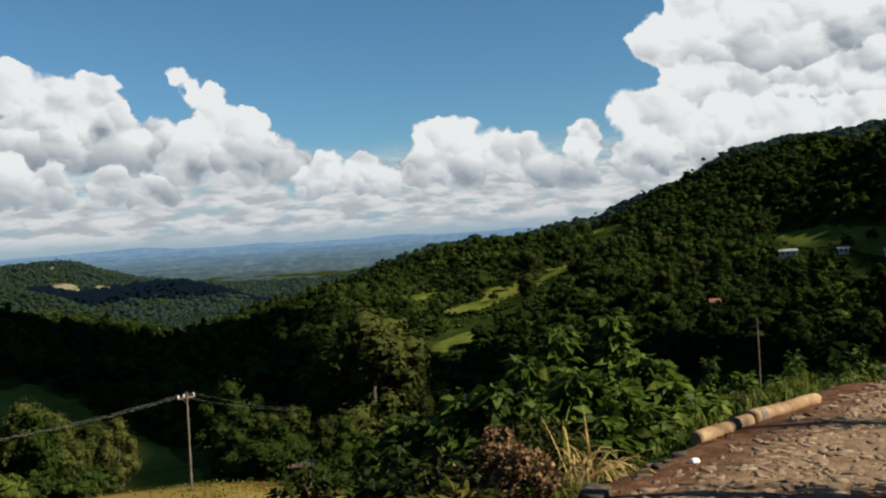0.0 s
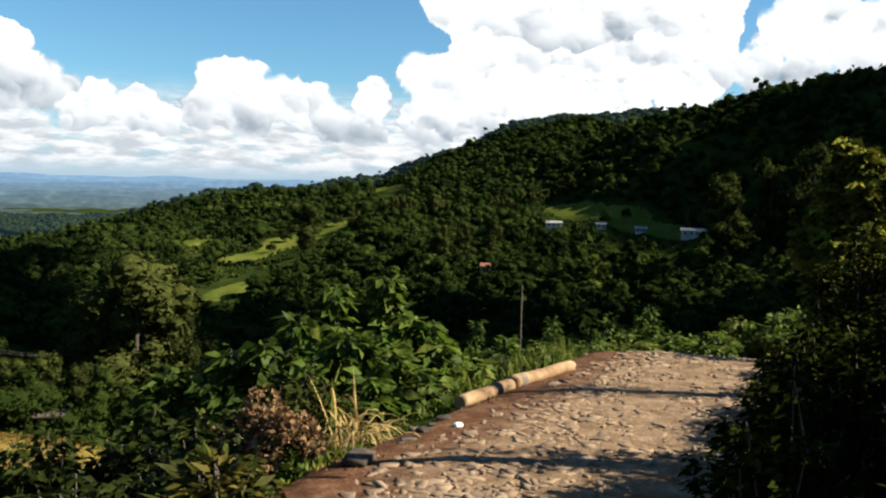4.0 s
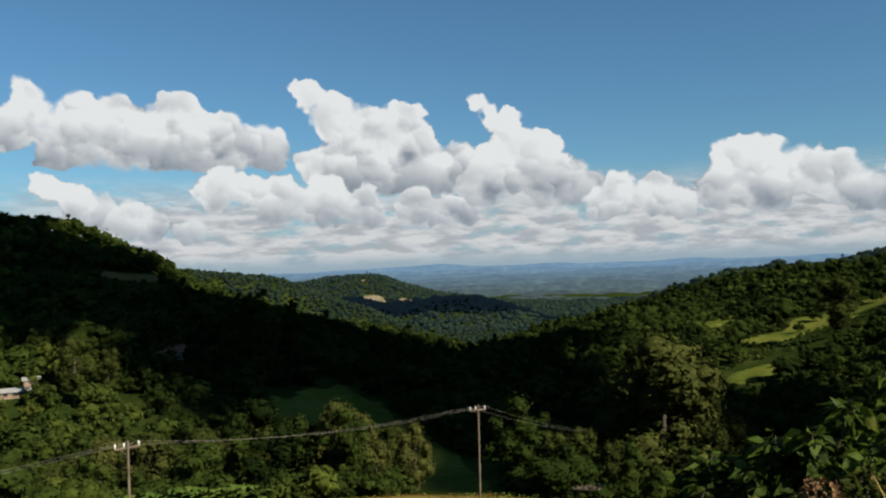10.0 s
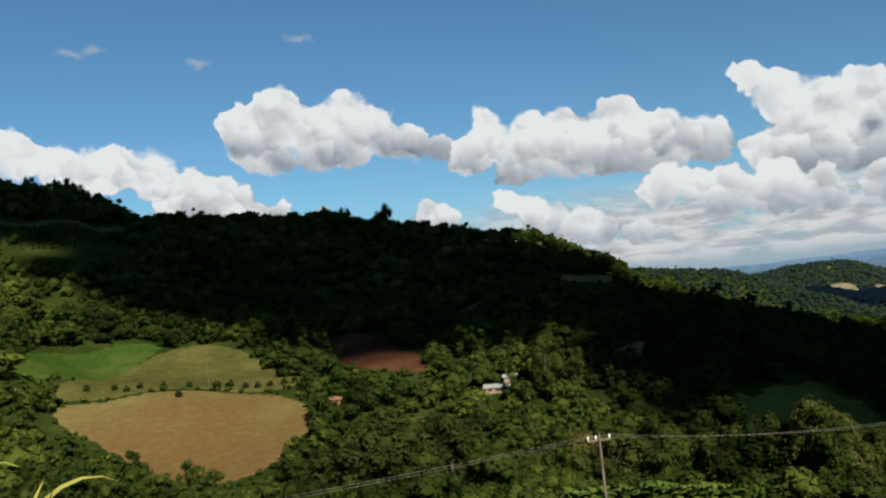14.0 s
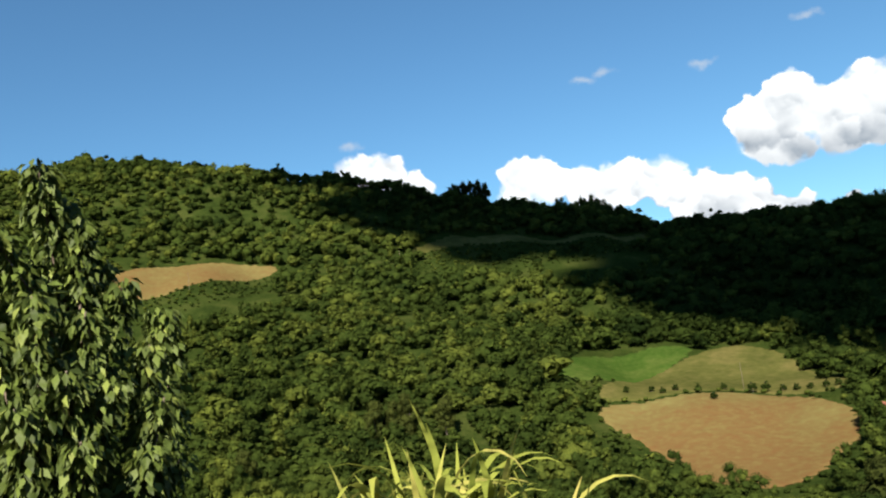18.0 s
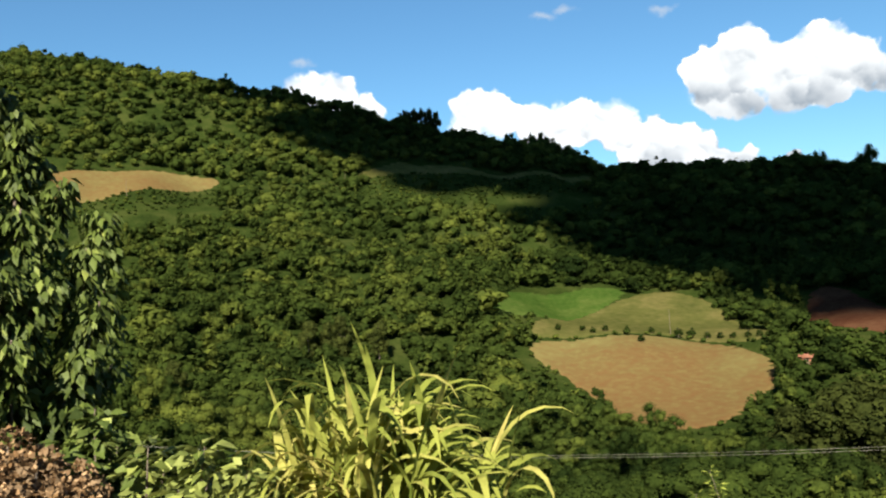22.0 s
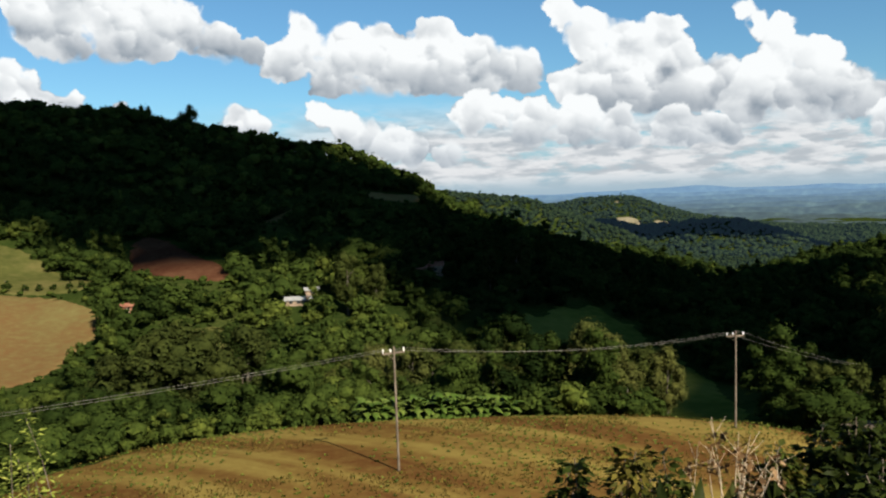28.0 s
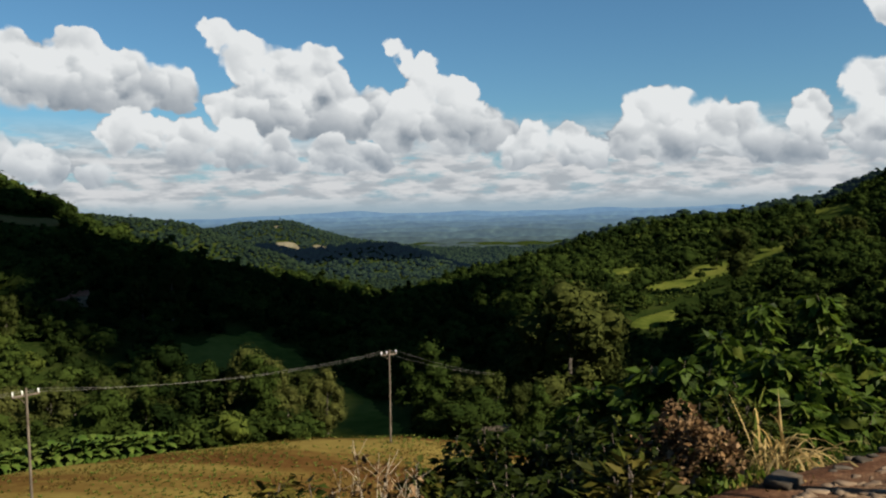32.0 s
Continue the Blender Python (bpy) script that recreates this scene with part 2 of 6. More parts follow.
    def mix(fac, a, b, kind="MIX"):
        x = n.new("ShaderNodeMix")
        x.data_type, x.blend_type = "RGBA", kind
        x.clamp_factor = True
        for v, s in ((fac, x.inputs[0]), (a, x.inputs[6]), (b, x.inputs[7])):
            if isinstance(v, tuple):
                s.default_value = (*v, 1)
            else:
                plug(tree, v, s)
        return x.outputs[2]
    W = 1.0 / SKY / 2 ** EXPOSURE
    tone = lambda r, g, b: (r * W, g * W, b * W)
    blue = mix(1.0, sky.outputs["Color"], (0.52, 0.78, 0.865), "MULTIPLY")
    blue = mix(span(tree, el, 7.0, 0.0, 0.0, 0.9), blue, tone(0.46, 0.60, 0.74))
    col = mix(strata, blue, mix(strata_lit, tone(0.48, 0.55, 0.61), tone(0.98, 1.0, 1.02)))
    white = mix(span(tree, lit, 0.05, 0.95, 0.0, 1.0, False), tone(0.24, 0.31, 0.39), tone(1.18, 1.21, 1.22))
    col = mix(math_node(tree, "MAXIMUM", scraps, loose), col, tone(0.72, 0.76, 0.80))
    white = mix(span(tree, el, 6.0, 0.5, 0.0, 0.4), white, tone(0.56, 0.66, 0.76))
    col = mix(cover, col, white)
    bg = n["Background"]
    bg.inputs["Strength"].default_value = SKY
    l.new(col, bg.inputs["Color"])


sky_world()
sun = new("sun", bpy.data.lights.new("sun", "SUN"))
sun.data.energy = 5.0
sun.data.angle = radians(0.55)
sun.data.color = (1.0, 0.91, 0.74)
sun.matrix_world = look(way(SUN_AZ, SUN_EL) * 50, (0, 0, 0))

# ---------------------------------------------------------------- materials
def shader(name, rough=0.9, spec=0.2):
    m = bpy.data.materials.new(name)
    m.use_nodes = True
    n, l = m.node_tree.nodes, m.node_tree.links
    b = n["Principled BSDF"]
    b.inputs["Roughness"].default_value = rough
    b.inputs["Specular IOR Level"].default_value = spec
    return m, n, l, b


def ramp(n, l, fac, stops):
    r = n.new("ShaderNodeValToRGB")
    while len(r.color_ramp.elements) < len(stops):
        r.color_ramp.elements.new(0.5)
    for e, (p, c) in zip(r.color_ramp.elements, stops):
        e.position, e.color = p, (*c, 1)
    l.new(fac, r.inputs["Fac"])
    return r.outputs["Color"]


def noise_fac(n, l, scale, detail=4, rough=0.6, vec=None):
    t = n.new("ShaderNodeTexNoise")
    t.inputs["Scale"].default_value, t.inputs["Detail"].default_value = scale, detail
    t.inputs["Roughness"].default_value = rough
    if vec is None:
        g = n.new("ShaderNodeNewGeometry")
        vec = g.outputs["Position"]
    l.new(vec, t.inputs["Vector"])
    return t.outputs["Fac"]


def blend(n, l, fac, a, b, kind="MIX"):
    x = n.new("ShaderNodeMix")
    x.data_type, x.blend_type = "RGBA", kind
    for v, s in ((fac, x.inputs[0]), (a, x.inputs[6]), (b, x.inputs[7])):
        if isinstance(v, (int, float)):
            s.default_value = v
        elif isinstance(v, tuple):
            s.default_value = (*v, 1)
        else:
            l.new(v, s)
    return x.outputs[2]


def bump(n, l, b, fac, strength=0.5, distance=0.02):
    x = n.new("ShaderNodeBump")
    x.inputs["Strength"].default_value, x.inputs["Distance"].default_value = strength, distance
    l.new(fac, x.inputs["Height"])
    l.new(x.outputs["Normal"], b.inputs["Normal"])


def surface(name, dark, mid, light, scale=3.0, coarse=0.3, rough=0.9, relief=0.4, depth=0.02, spec=0.2):
    """A surface of three tones, mixed by coarse stains and fine grain, with relief."""
    m, n, l, b = shader(name, rough, 0.0 if rough >= 1.0 else spec)
    fine, big = noise_fac(n, l, scale, 6), noise_fac(n, l, coarse, 3)
    a = ramp(n, l, big, [(0.38, dark), (0.51, mid), (0.63, light)])
    c = ramp(n, l, fine, [(0.3, dark), (0.5, mid), (0.7, light)])
    l.new(blend(n, l, 0.5, a, c), b.inputs["Base Color"])
    bump(n, l, b, fine, relief, depth)
    return m


def foliage(name, dark, light, dry, glow=0.35, rough_scale=1.6, gloss=0.0, grain=0.0, vary=0.45):
    """Leaves: a tint for each plant, a little chance for each leaf, and light let through."""
    m, n, l, b = shader(name, 0.6 if gloss else 0.9, gloss)
    at = n.new("ShaderNodeAttribute")
    at.attribute_name = "tint"
    tone = ramp(n, l, at.outputs["Fac"], [(0.0, dark), (0.6, light), (1.0, dry)])
    g = n.new("ShaderNodeNewGeometry")
    var = ramp(n, l, g.outputs["Random Per Island"], [(0.0, (1 - vary, 1.03 - vary, 1.05 - vary)), (1.0, (1 + vary, 0.95 + vary, 0.85 + vary))])
    col = blend(n, l, 1.0, tone, var, "MULTIPLY")
    if grain:       # bright sprays and shaded gaps between leaves, painted by noise
        spray_shade = noise_fac(n, l, grain, 4, 0.7)
        col = blend(n, l, 1.0, col, ramp(n, l, spray_shade, [(0.34, (0.62, 0.65, 0.64)), (0.5, (0.97, 0.97, 0.97)), (0.68, (1.36, 1.32, 1.22))]), "MULTIPLY")
    l.new(col, b.inputs["Base Color"])
    bump(n, l, b, noise_fac(n, l, rough_scale, 3, 0.6), 0.7, 0.6 / rough_scale)
    tr = n.new("ShaderNodeBsdfTranslucent")
    l.new(col, tr.inputs["Color"])
    mx = n.new("ShaderNodeMixShader")
    mx.inputs[0].default_value = glow
    l.new(b.outputs[0], mx.inputs[1])
    l.new(tr.outputs[0], mx.inputs[2])
    l.new(mx.outputs[0], n["Material Output"].inputs["Surface"])
    return m


def banded(name, dark, mid, light):
    """A field in long uneven strips of soil, stubble and dry grass."""
    m, n, l, b = shader(name, 1.0, 0.0)
    g = n.new("ShaderNodeNewGeometry")
    k = n.new("ShaderNodeMapping")
    k.inputs["Rotation"].default_value = (0, 0, radians(-48))
    k.inputs["Scale"].default_value = (0.02, 0.16, 0.05)
    l.new(g.outputs["Position"], k.inputs["Vector"])
    strip, fine = noise_fac(n, l, 1.0, 4, 0.55, k.outputs[0]), noise_fac(n, l, 0.9, 6, 0.7)
    a = ramp(n, l, strip, [(0.42, dark), (0.5, mid), (0.58, light)])
    c = ramp(n, l, fine, [(0.3, dark), (0.5, mid), (0.7, light)])
    l.new(blend(n, l, 0.35, a, c), b.inputs["Base Color"])
    bump(n, l, b, fine, 0.6, 0.15)
    return m


def road_soil():
    """Stony soil, worn pale along the middle, dark reddish earth towards the lower verge."""
    m, n, l, b = shader("road soil", 0.95, 0.05)
    g = n.new("ShaderNodeNewGeometry")
    dot = n.new("ShaderNodeVectorMath")
    dot.operation = "DOT_PRODUCT"
    dot.inputs[1].default_value = (-0.743, 0.669, 0)
    l.new(g.outputs["Position"], dot.inputs[0])
    rag = noise_fac(n, l, 1.1, 5, 0.65)
    add = n.new("ShaderNodeMath")
    add.operation = "MULTIPLY_ADD"
    add.inputs[1].default_value = 1.5
    l.new(rag, add.inputs[0])
    l.new(dot.outputs["Value"], add.inputs[2])
    span_ = n.new("ShaderNodeMapRange")
    span_.inputs[1].default_value, span_.inputs[2].default_value = 3.1, 3.7
    l.new(add.outputs[0], span_.inputs[0])
    fine, grit = noise_fac(n, l, 5, 6, 0.65), noise_fac(n, l, 55, 3, 0.7)
    pale = ramp(n, l, fine, [(0.3, (0.080, 0.050, 0.030)), (0.5, (0.155, 0.104, 0.064)), (0.7, (0.225, 0.162, 0.108))])
    red = ramp(n, l, fine, [(0.3, (0.040, 0.018, 0.010)), (0.5, (0.085, 0.040, 0.021)), (0.7, (0.15, 0.085, 0.048))])
    col = blend(n, l, span_.outputs[0], pale, red)
    col = blend(n, l, 1.0, col, ramp(n, l, grit, [(0.35, (0.5, 0.48, 0.45)), (0.65, (1.4, 1.4, 1.4))]), "MULTIPLY")
    l.new(col, b.inputs["Base Color"])
    bump(n, l, b, grit, 0.8, 0.012)
    return m


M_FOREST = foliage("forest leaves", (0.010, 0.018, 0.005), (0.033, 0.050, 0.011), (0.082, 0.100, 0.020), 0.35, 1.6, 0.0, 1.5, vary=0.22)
M_FAR = foliage("far forest leaves with haze glow", (0.0132, 0.022, 0.00968), (0.01936, 0.03168, 0.01232), (0.02728, 0.0396, 0.01584), 0.3, vary=0.2)
# faint blue emission on the leaves stands in for haze
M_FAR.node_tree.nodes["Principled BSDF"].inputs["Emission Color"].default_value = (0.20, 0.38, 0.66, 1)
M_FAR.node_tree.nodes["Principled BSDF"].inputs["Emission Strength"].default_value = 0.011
M_HAZY = foliage("distant forest leaves with haze glow", (0.0132, 0.022, 0.00968), (0.01936, 0.03168, 0.01232), (0.02728, 0.0396, 0.01584), 0.3, vary=0.2)
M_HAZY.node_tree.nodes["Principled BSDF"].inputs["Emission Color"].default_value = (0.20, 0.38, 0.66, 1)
M_HAZY.node_tree.nodes["Principled BSDF"].inputs["Emission Strength"].default_value = 0.019      # haze of the air between, painted on as emission
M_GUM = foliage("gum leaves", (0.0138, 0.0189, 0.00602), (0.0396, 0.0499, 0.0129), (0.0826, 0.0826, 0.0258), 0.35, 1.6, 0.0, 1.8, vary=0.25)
M_LEAF = foliage("shrub leaves", (0.00852, 0.0139, 0.00232), (0.0294, 0.0418, 0.0062), (0.0852, 0.0712, 0.0139), 0.35, 1.6, 0.08)
M_SHRUB = foliage("large shrub leaves", (0.012, 0.0232, 0.00344), (0.0533, 0.0894, 0.0103), (0.112, 0.122, 0.0206), 0.4, 1.6, 0.12)
M_REED = foliage("reed blades", (0.084, 0.1176, 0.021), (0.21, 0.2352, 0.0504), (0.3528, 0.3192, 0.1008), 0.35)
M_STRAW = foliage("dry straw", (0.1176, 0.0714, 0.02352), (0.2268, 0.1512, 0.0546), (0.3528, 0.2604, 0.1176), 0.3)
M_BROWN = foliage("dry leaves", (0.062, 0.034, 0.016), (0.135, 0.082, 0.042), (0.26, 0.175, 0.105), 0.2)
M_BARK = surface("bark", (0.040, 0.032, 0.024), (0.104, 0.080, 0.064), (0.192, 0.160, 0.128), 20, 2, 0.95)
M_TWIG = surface("bleached twigs", (0.20, 0.15, 0.10), (0.34, 0.27, 0.19), (0.48, 0.41, 0.32), 30, 3, 0.9)
M_GROUND = surface("undergrowth", (0.00756, 0.01428, 0.00336), (0.01764, 0.02772, 0.00588), (0.03696, 0.04368, 0.01176), 0.9, 0.05, 1.0, 0.6, 0.3)
M_PASTURE = surface("pasture", (0.03192, 0.03696, 0.01008), (0.05544, 0.05712, 0.01596), (0.0882, 0.0756, 0.02688), 0.35, 0.05, 1.0, 0.5, 0.15)
M_MEADOW = surface("sunny meadow", (0.036, 0.050, 0.009), (0.066, 0.080, 0.014), (0.108, 0.110, 0.024), 0.35, 0.03, 1.0, 0.4, 0.15)
M_STUBBLE = surface("dry stubble", (0.096, 0.052, 0.021), (0.096, 0.072, 0.027), (0.116, 0.104, 0.038), 0.4, 0.018, 1.0, 0.6, 0.15)
M_PALE = surface("pale dry grass", (0.084, 0.0714, 0.0462), (0.1344, 0.1176, 0.0756), (0.1848, 0.1596, 0.1092), 0.1, 0.02, 1.0, 0.4, 0.15)
M_CROP = banded("cropped field", (0.0567, 0.0227, 0.00832), (0.0945, 0.0575, 0.0159), (0.155, 0.118, 0.0318))
M_GREEN = surface("green crop", (0.016, 0.034, 0.006), (0.028, 0.052, 0.009), (0.052, 0.068, 0.016), 0.5, 0.05, 1.0, 0.5, 0.15)
M_RED = surface("ploughed red soil", (0.03312, 0.01288, 0.00736), (0.0552, 0.02392, 0.01288), (0.07544, 0.03772, 0.02024), 0.7, 0.08, 1.0, 0.5, 0.1)
M_SOIL = road_soil()
M_STONE = surface("rubble stone", (0.07, 0.046, 0.031), (0.15, 0.10, 0.068), (0.25, 0.18, 0.125), 9, 1.5, 0.85, 0.5, 0.01)
M_ROCK = surface("field stone", (0.022, 0.017, 0.012), (0.052, 0.040, 0.028), (0.105, 0.084, 0.062), 8, 2, 0.9, 0.6, 0.02)
M_LOG = surface("peeled log", (0.1092, 0.06048, 0.02856), (0.2184, 0.1386, 0.0714), (0.3192, 0.2268, 0.1344), 12, 2, 0.8, 0.4, 0.01)
M_POLE = surface("weathered pole", (0.055, 0.042, 0.030), (0.105, 0.083, 0.060), (0.16, 0.13, 0.098), 15, 1, 0.85)
M_WIRE = surface("wire", (0.09, 0.086, 0.072), (0.15, 0.142, 0.12), (0.20, 0.19, 0.165), 5, 1, 0.7)
M_WHITE = surface("white glaze", (0.6, 0.6, 0.58), (0.75, 0.75, 0.72), (0.82, 0.82, 0.8), 5, 1, 0.3)
M_WALL = surface("limewashed wall", (0.28, 0.24, 0.21), (0.40, 0.36, 0.32), (0.50, 0.46, 0.42), 3, 0.5, 0.9)
M_METAL = surface("sheet roof", (0.14, 0.14, 0.14), (0.20, 0.20, 0.195), (0.27, 0.27, 0.26), 2, 0.4, 0.5)
M_TILE = surface("clay tiles", (0.09, 0.035, 0.021), (0.15, 0.060, 0.036), (0.20, 0.095, 0.060), 4, 0.6, 0.85)
M_DARK = surface("dark opening", (0.01, 0.01, 0.01), (0.02, 0.02, 0.02), (0.03, 0.03, 0.03), 4, 1, 0.6)
M_TIMBER = surface("timber", (0.10, 0.07, 0.05), (0.18, 0.13, 0.09), (0.26, 0.20, 0.15), 10, 1, 0.9)


def cloud_material():
    m, n, l, b = shader("cloud", 1.0)
    b.inputs["Base Color"].default_value = (0.93, 0.93, 0.94, 1)
    b.inputs["Specular IOR Level"].default_value = 0.0
    f = noise_fac(n, l, 0.02, 6, 0.65)
    bump(n, l, b, f, 1.0, 22)
    return m


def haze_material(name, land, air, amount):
    """Land far off, seen through much air; the haze is put in as emission."""
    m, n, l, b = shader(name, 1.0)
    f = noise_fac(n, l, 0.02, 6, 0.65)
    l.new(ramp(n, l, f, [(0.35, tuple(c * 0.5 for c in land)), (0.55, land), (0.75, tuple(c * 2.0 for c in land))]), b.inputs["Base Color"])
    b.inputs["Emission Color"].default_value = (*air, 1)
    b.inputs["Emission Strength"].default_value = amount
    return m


M_CLOUD = cloud_material()

# ---------------------------------------------------------------- helpers
def part(name, bm, material, parent, label=""):
    me = bpy.data.meshes.new(name)
    bm.to_mesh(me)
    bm.free()
    me.materials.append(material)
    ob = new(name, me)
    ob.parent = parent
    return tagged(ob, label)


def thing(name, m, label, category, group="", kind=""):
    ob = new(name)
    ob.matrix_world = m
    return tagged(ob, label, category, group, kind)


def mesh_np(name, v, f, material, tint=None, smooth=False):
    """A mesh from arrays of places and of triangles (or quads)."""
    me = bpy.data.meshes.new(name)
    k = f.shape[1]
    me.vertices.add(len(v))
    me.vertices.foreach_set("co", np.ascontiguousarray(v, np.float32).ravel())
    me.loops.add(f.size)
    me.loops.foreach_set("vertex_index", np.ascontiguousarray(f, np.int32).ravel())
    me.polygons.add(len(f))
    me.polygons.foreach_set("loop_start", np.arange(0, f.size, k, dtype=np.int32))
    if smooth:
        me.polygons.foreach_set("use_smooth", np.ones(len(f), bool))
    if tint is not None:
        a = me.attributes.new("tint", "FLOAT", "POINT")
        a.data.foreach_set("value", np.ascontiguousarray(tint, np.float32))
    me.update(calc_edges=True)
    me.materials.append(material)
    return me


def ease(a, b, x):
    t = np.clip((x - a) / (b - a), 0, 1)
    return t * t * (3 - 2 * t)


def at(az, r, z=0.0):
    return Vector((-math.sin(radians(az)) * r, math.cos(radians(az)) * r, z))


def waves(x, y, size, seed):
    """Smooth uneven swell, about -1 to 1, from a few crossed sines."""
    g = np.random.RandomState(seed)
    out = 0
    for k in range(7):
        a, p, s = g.uniform(0, 6.28), g.uniform(0, 6.28), size * g.uniform(0.5, 1.6)
        out = out + np.sin((x * np.cos(a) + y * np.sin(a)) / s * 6.28 + p)
    return out / 3.5


# ---------------------------------------------------------------- the lie of the land
# The road runs along a hillside; ACROSS points from it down the slope, ALONG is its course.
ACROSS, ALONG = (-0.743, 0.669), (0.669, 0.743)
BANK_N = [-60, -25, -8, -3.2, -1.6, -0.7, 0.2, 2.6, 3.3, 4.6, 8, 14, 26, 42, 80]
BANK_Z = [26, 11, 4.2, 2.0, 1.1, 0.15, 0.0, -0.04, -0.12, -0.55, -2.4, -5.6, -11.5, -17.6, -19.5]
# Bearings, and along each one the ground at 70 m, the valley floor, the middle slope and the crest.
BEAR = [-180, -120, -75, -50, -40, -30, -20, -10, 0, 8, 16, 24, 32, 37, 40, 48, 56, 64, 69, 72, 80, 90, 100, 107, 112, 120, 150, 180]
Z70 = [8, 10, 5, -6, -14, -18, -22, -24, -24, -20, -18, -17.6, -17.6, -17.6, -17.6, -17.6, -18, -19, -22, -24, -25, -24, -18, -13, -10, -6, 4, 8]
FLOOR_R = [300, 300, 200, 170, 160, 170, 190, 210, 230, 200, 150, 150, 150, 150, 150, 140, 140, 150, 155, 160, 160, 170, 180, 180, 180, 200, 300, 300]
FLOOR_Z = [30, 30, 10, -20, -35, -40, -42, -45, -50, -47, -36, -37, -38, -40, -40, -38, -38, -38, -37, -36, -34, -30, -20, -14, -8, 0, 20, 30]
SLOPE_R = [450, 450, 350, 330, 340, 400, 430, 430, 450, 480, 420, 380, 340, 325, 320, 320, 320, 300, 300, 310, 340, 400, 430, 440, 440, 440, 450, 450]
SLOPE_Z = [50, 45, 25, 9, -4, -13, -16, -23, -33, -39, -43, -31, -20, -15, -13, -13, -11, -20, -18, -15, 4, 33, 51, 56, 57, 56, 58, 50]
CREST_R = [700, 700, 520, 520, 540, 560, 860, 880, 880, 800, 620, 560, 540, 540, 545, 580, 620, 640, 640, 640, 650, 660, 690, 700, 700, 700, 700, 700]
CREST_Z = [80, 80, 85, 74, 68, 44, 57, 4, -14, -40, -66, -44, -21, -6, 8, 33, 61, 67, 71, 88, 106, 135, 174, 186, 168, 132, 95, 80]
# Hills beyond the crests: bearing, distance, height of the top, half lengths across and along the view, turn.
HILLS = [(-3.0, 1350, -12, 150, 200), (-27.8, 900, 82, 75, 110), (-23.5, 890, 72, 65, 110), (-32, 900, 84, 80, 110)]
# Ridges beyond the valley: distance, half width, then bearings and the height of the tree line over each, in degrees.
RIDGES = [(1250, 190, [18.6, 20.3, 21.8, 24.8, 27.7, 30.5, 33.6, 37, 44], [-6.2, -4.9, -4.1, -2.7, -1.5, -0.55, 0.05, 0.3, 0.3]),
          (1900, 210, [11, 13.3, 14.8, 16.3, 18.2, 20.9, 22.5, 23.7, 26, 28.5], [-5.0, -3.4, -2.75, -2.25, -2.0, -2.1, -2.35, -2.35, -1.85, -2.6]),
          (2700, 330, [10, 14.5, 17, 19.4, 20.6, 22.1, 23.6, 25, 27.2, 29.2, 32, 36], [-2.9, -2.5, -2.1, -1.75, -1.45, -1.0, -0.45, -0.25, -0.4, -0.75, -1.0, -1.6])]


def rel(az, col):
    return np.interp(az, BEAR, col)


def pchip(x, xs, ys):
    """Smooth curve through rising xs with no overshoot; arrays of shape (k, n) for xs and ys."""
    h, d = np.diff(xs, axis=0), np.diff(ys, axis=0) / np.diff(xs, axis=0)
    m = np.zeros_like(ys)
    same = d[1:] * d[:-1] > 0
    m[1:-1] = np.where(same, 2 * d[1:] * d[:-1] / np.where(same, d[1:] + d[:-1], 1), 0)
    out = np.full(x.shape, 0.0) + ys[-1]
    for k in range(len(xs) - 1):
        t = (x - xs[k]) / h[k]
        w = (t >= 0) & (t < 1)
        t = np.clip(t, 0, 1)
        v = ((1 + 2 * t) * (1 - t) ** 2 * ys[k] + t * (1 - t) ** 2 * h[k] * m[k] + t * t * (3 - 2 * t) * ys[k + 1] + t * t * (t - 1) * h[k] * m[k + 1])
        out = np.where(w, v, out)
    return out


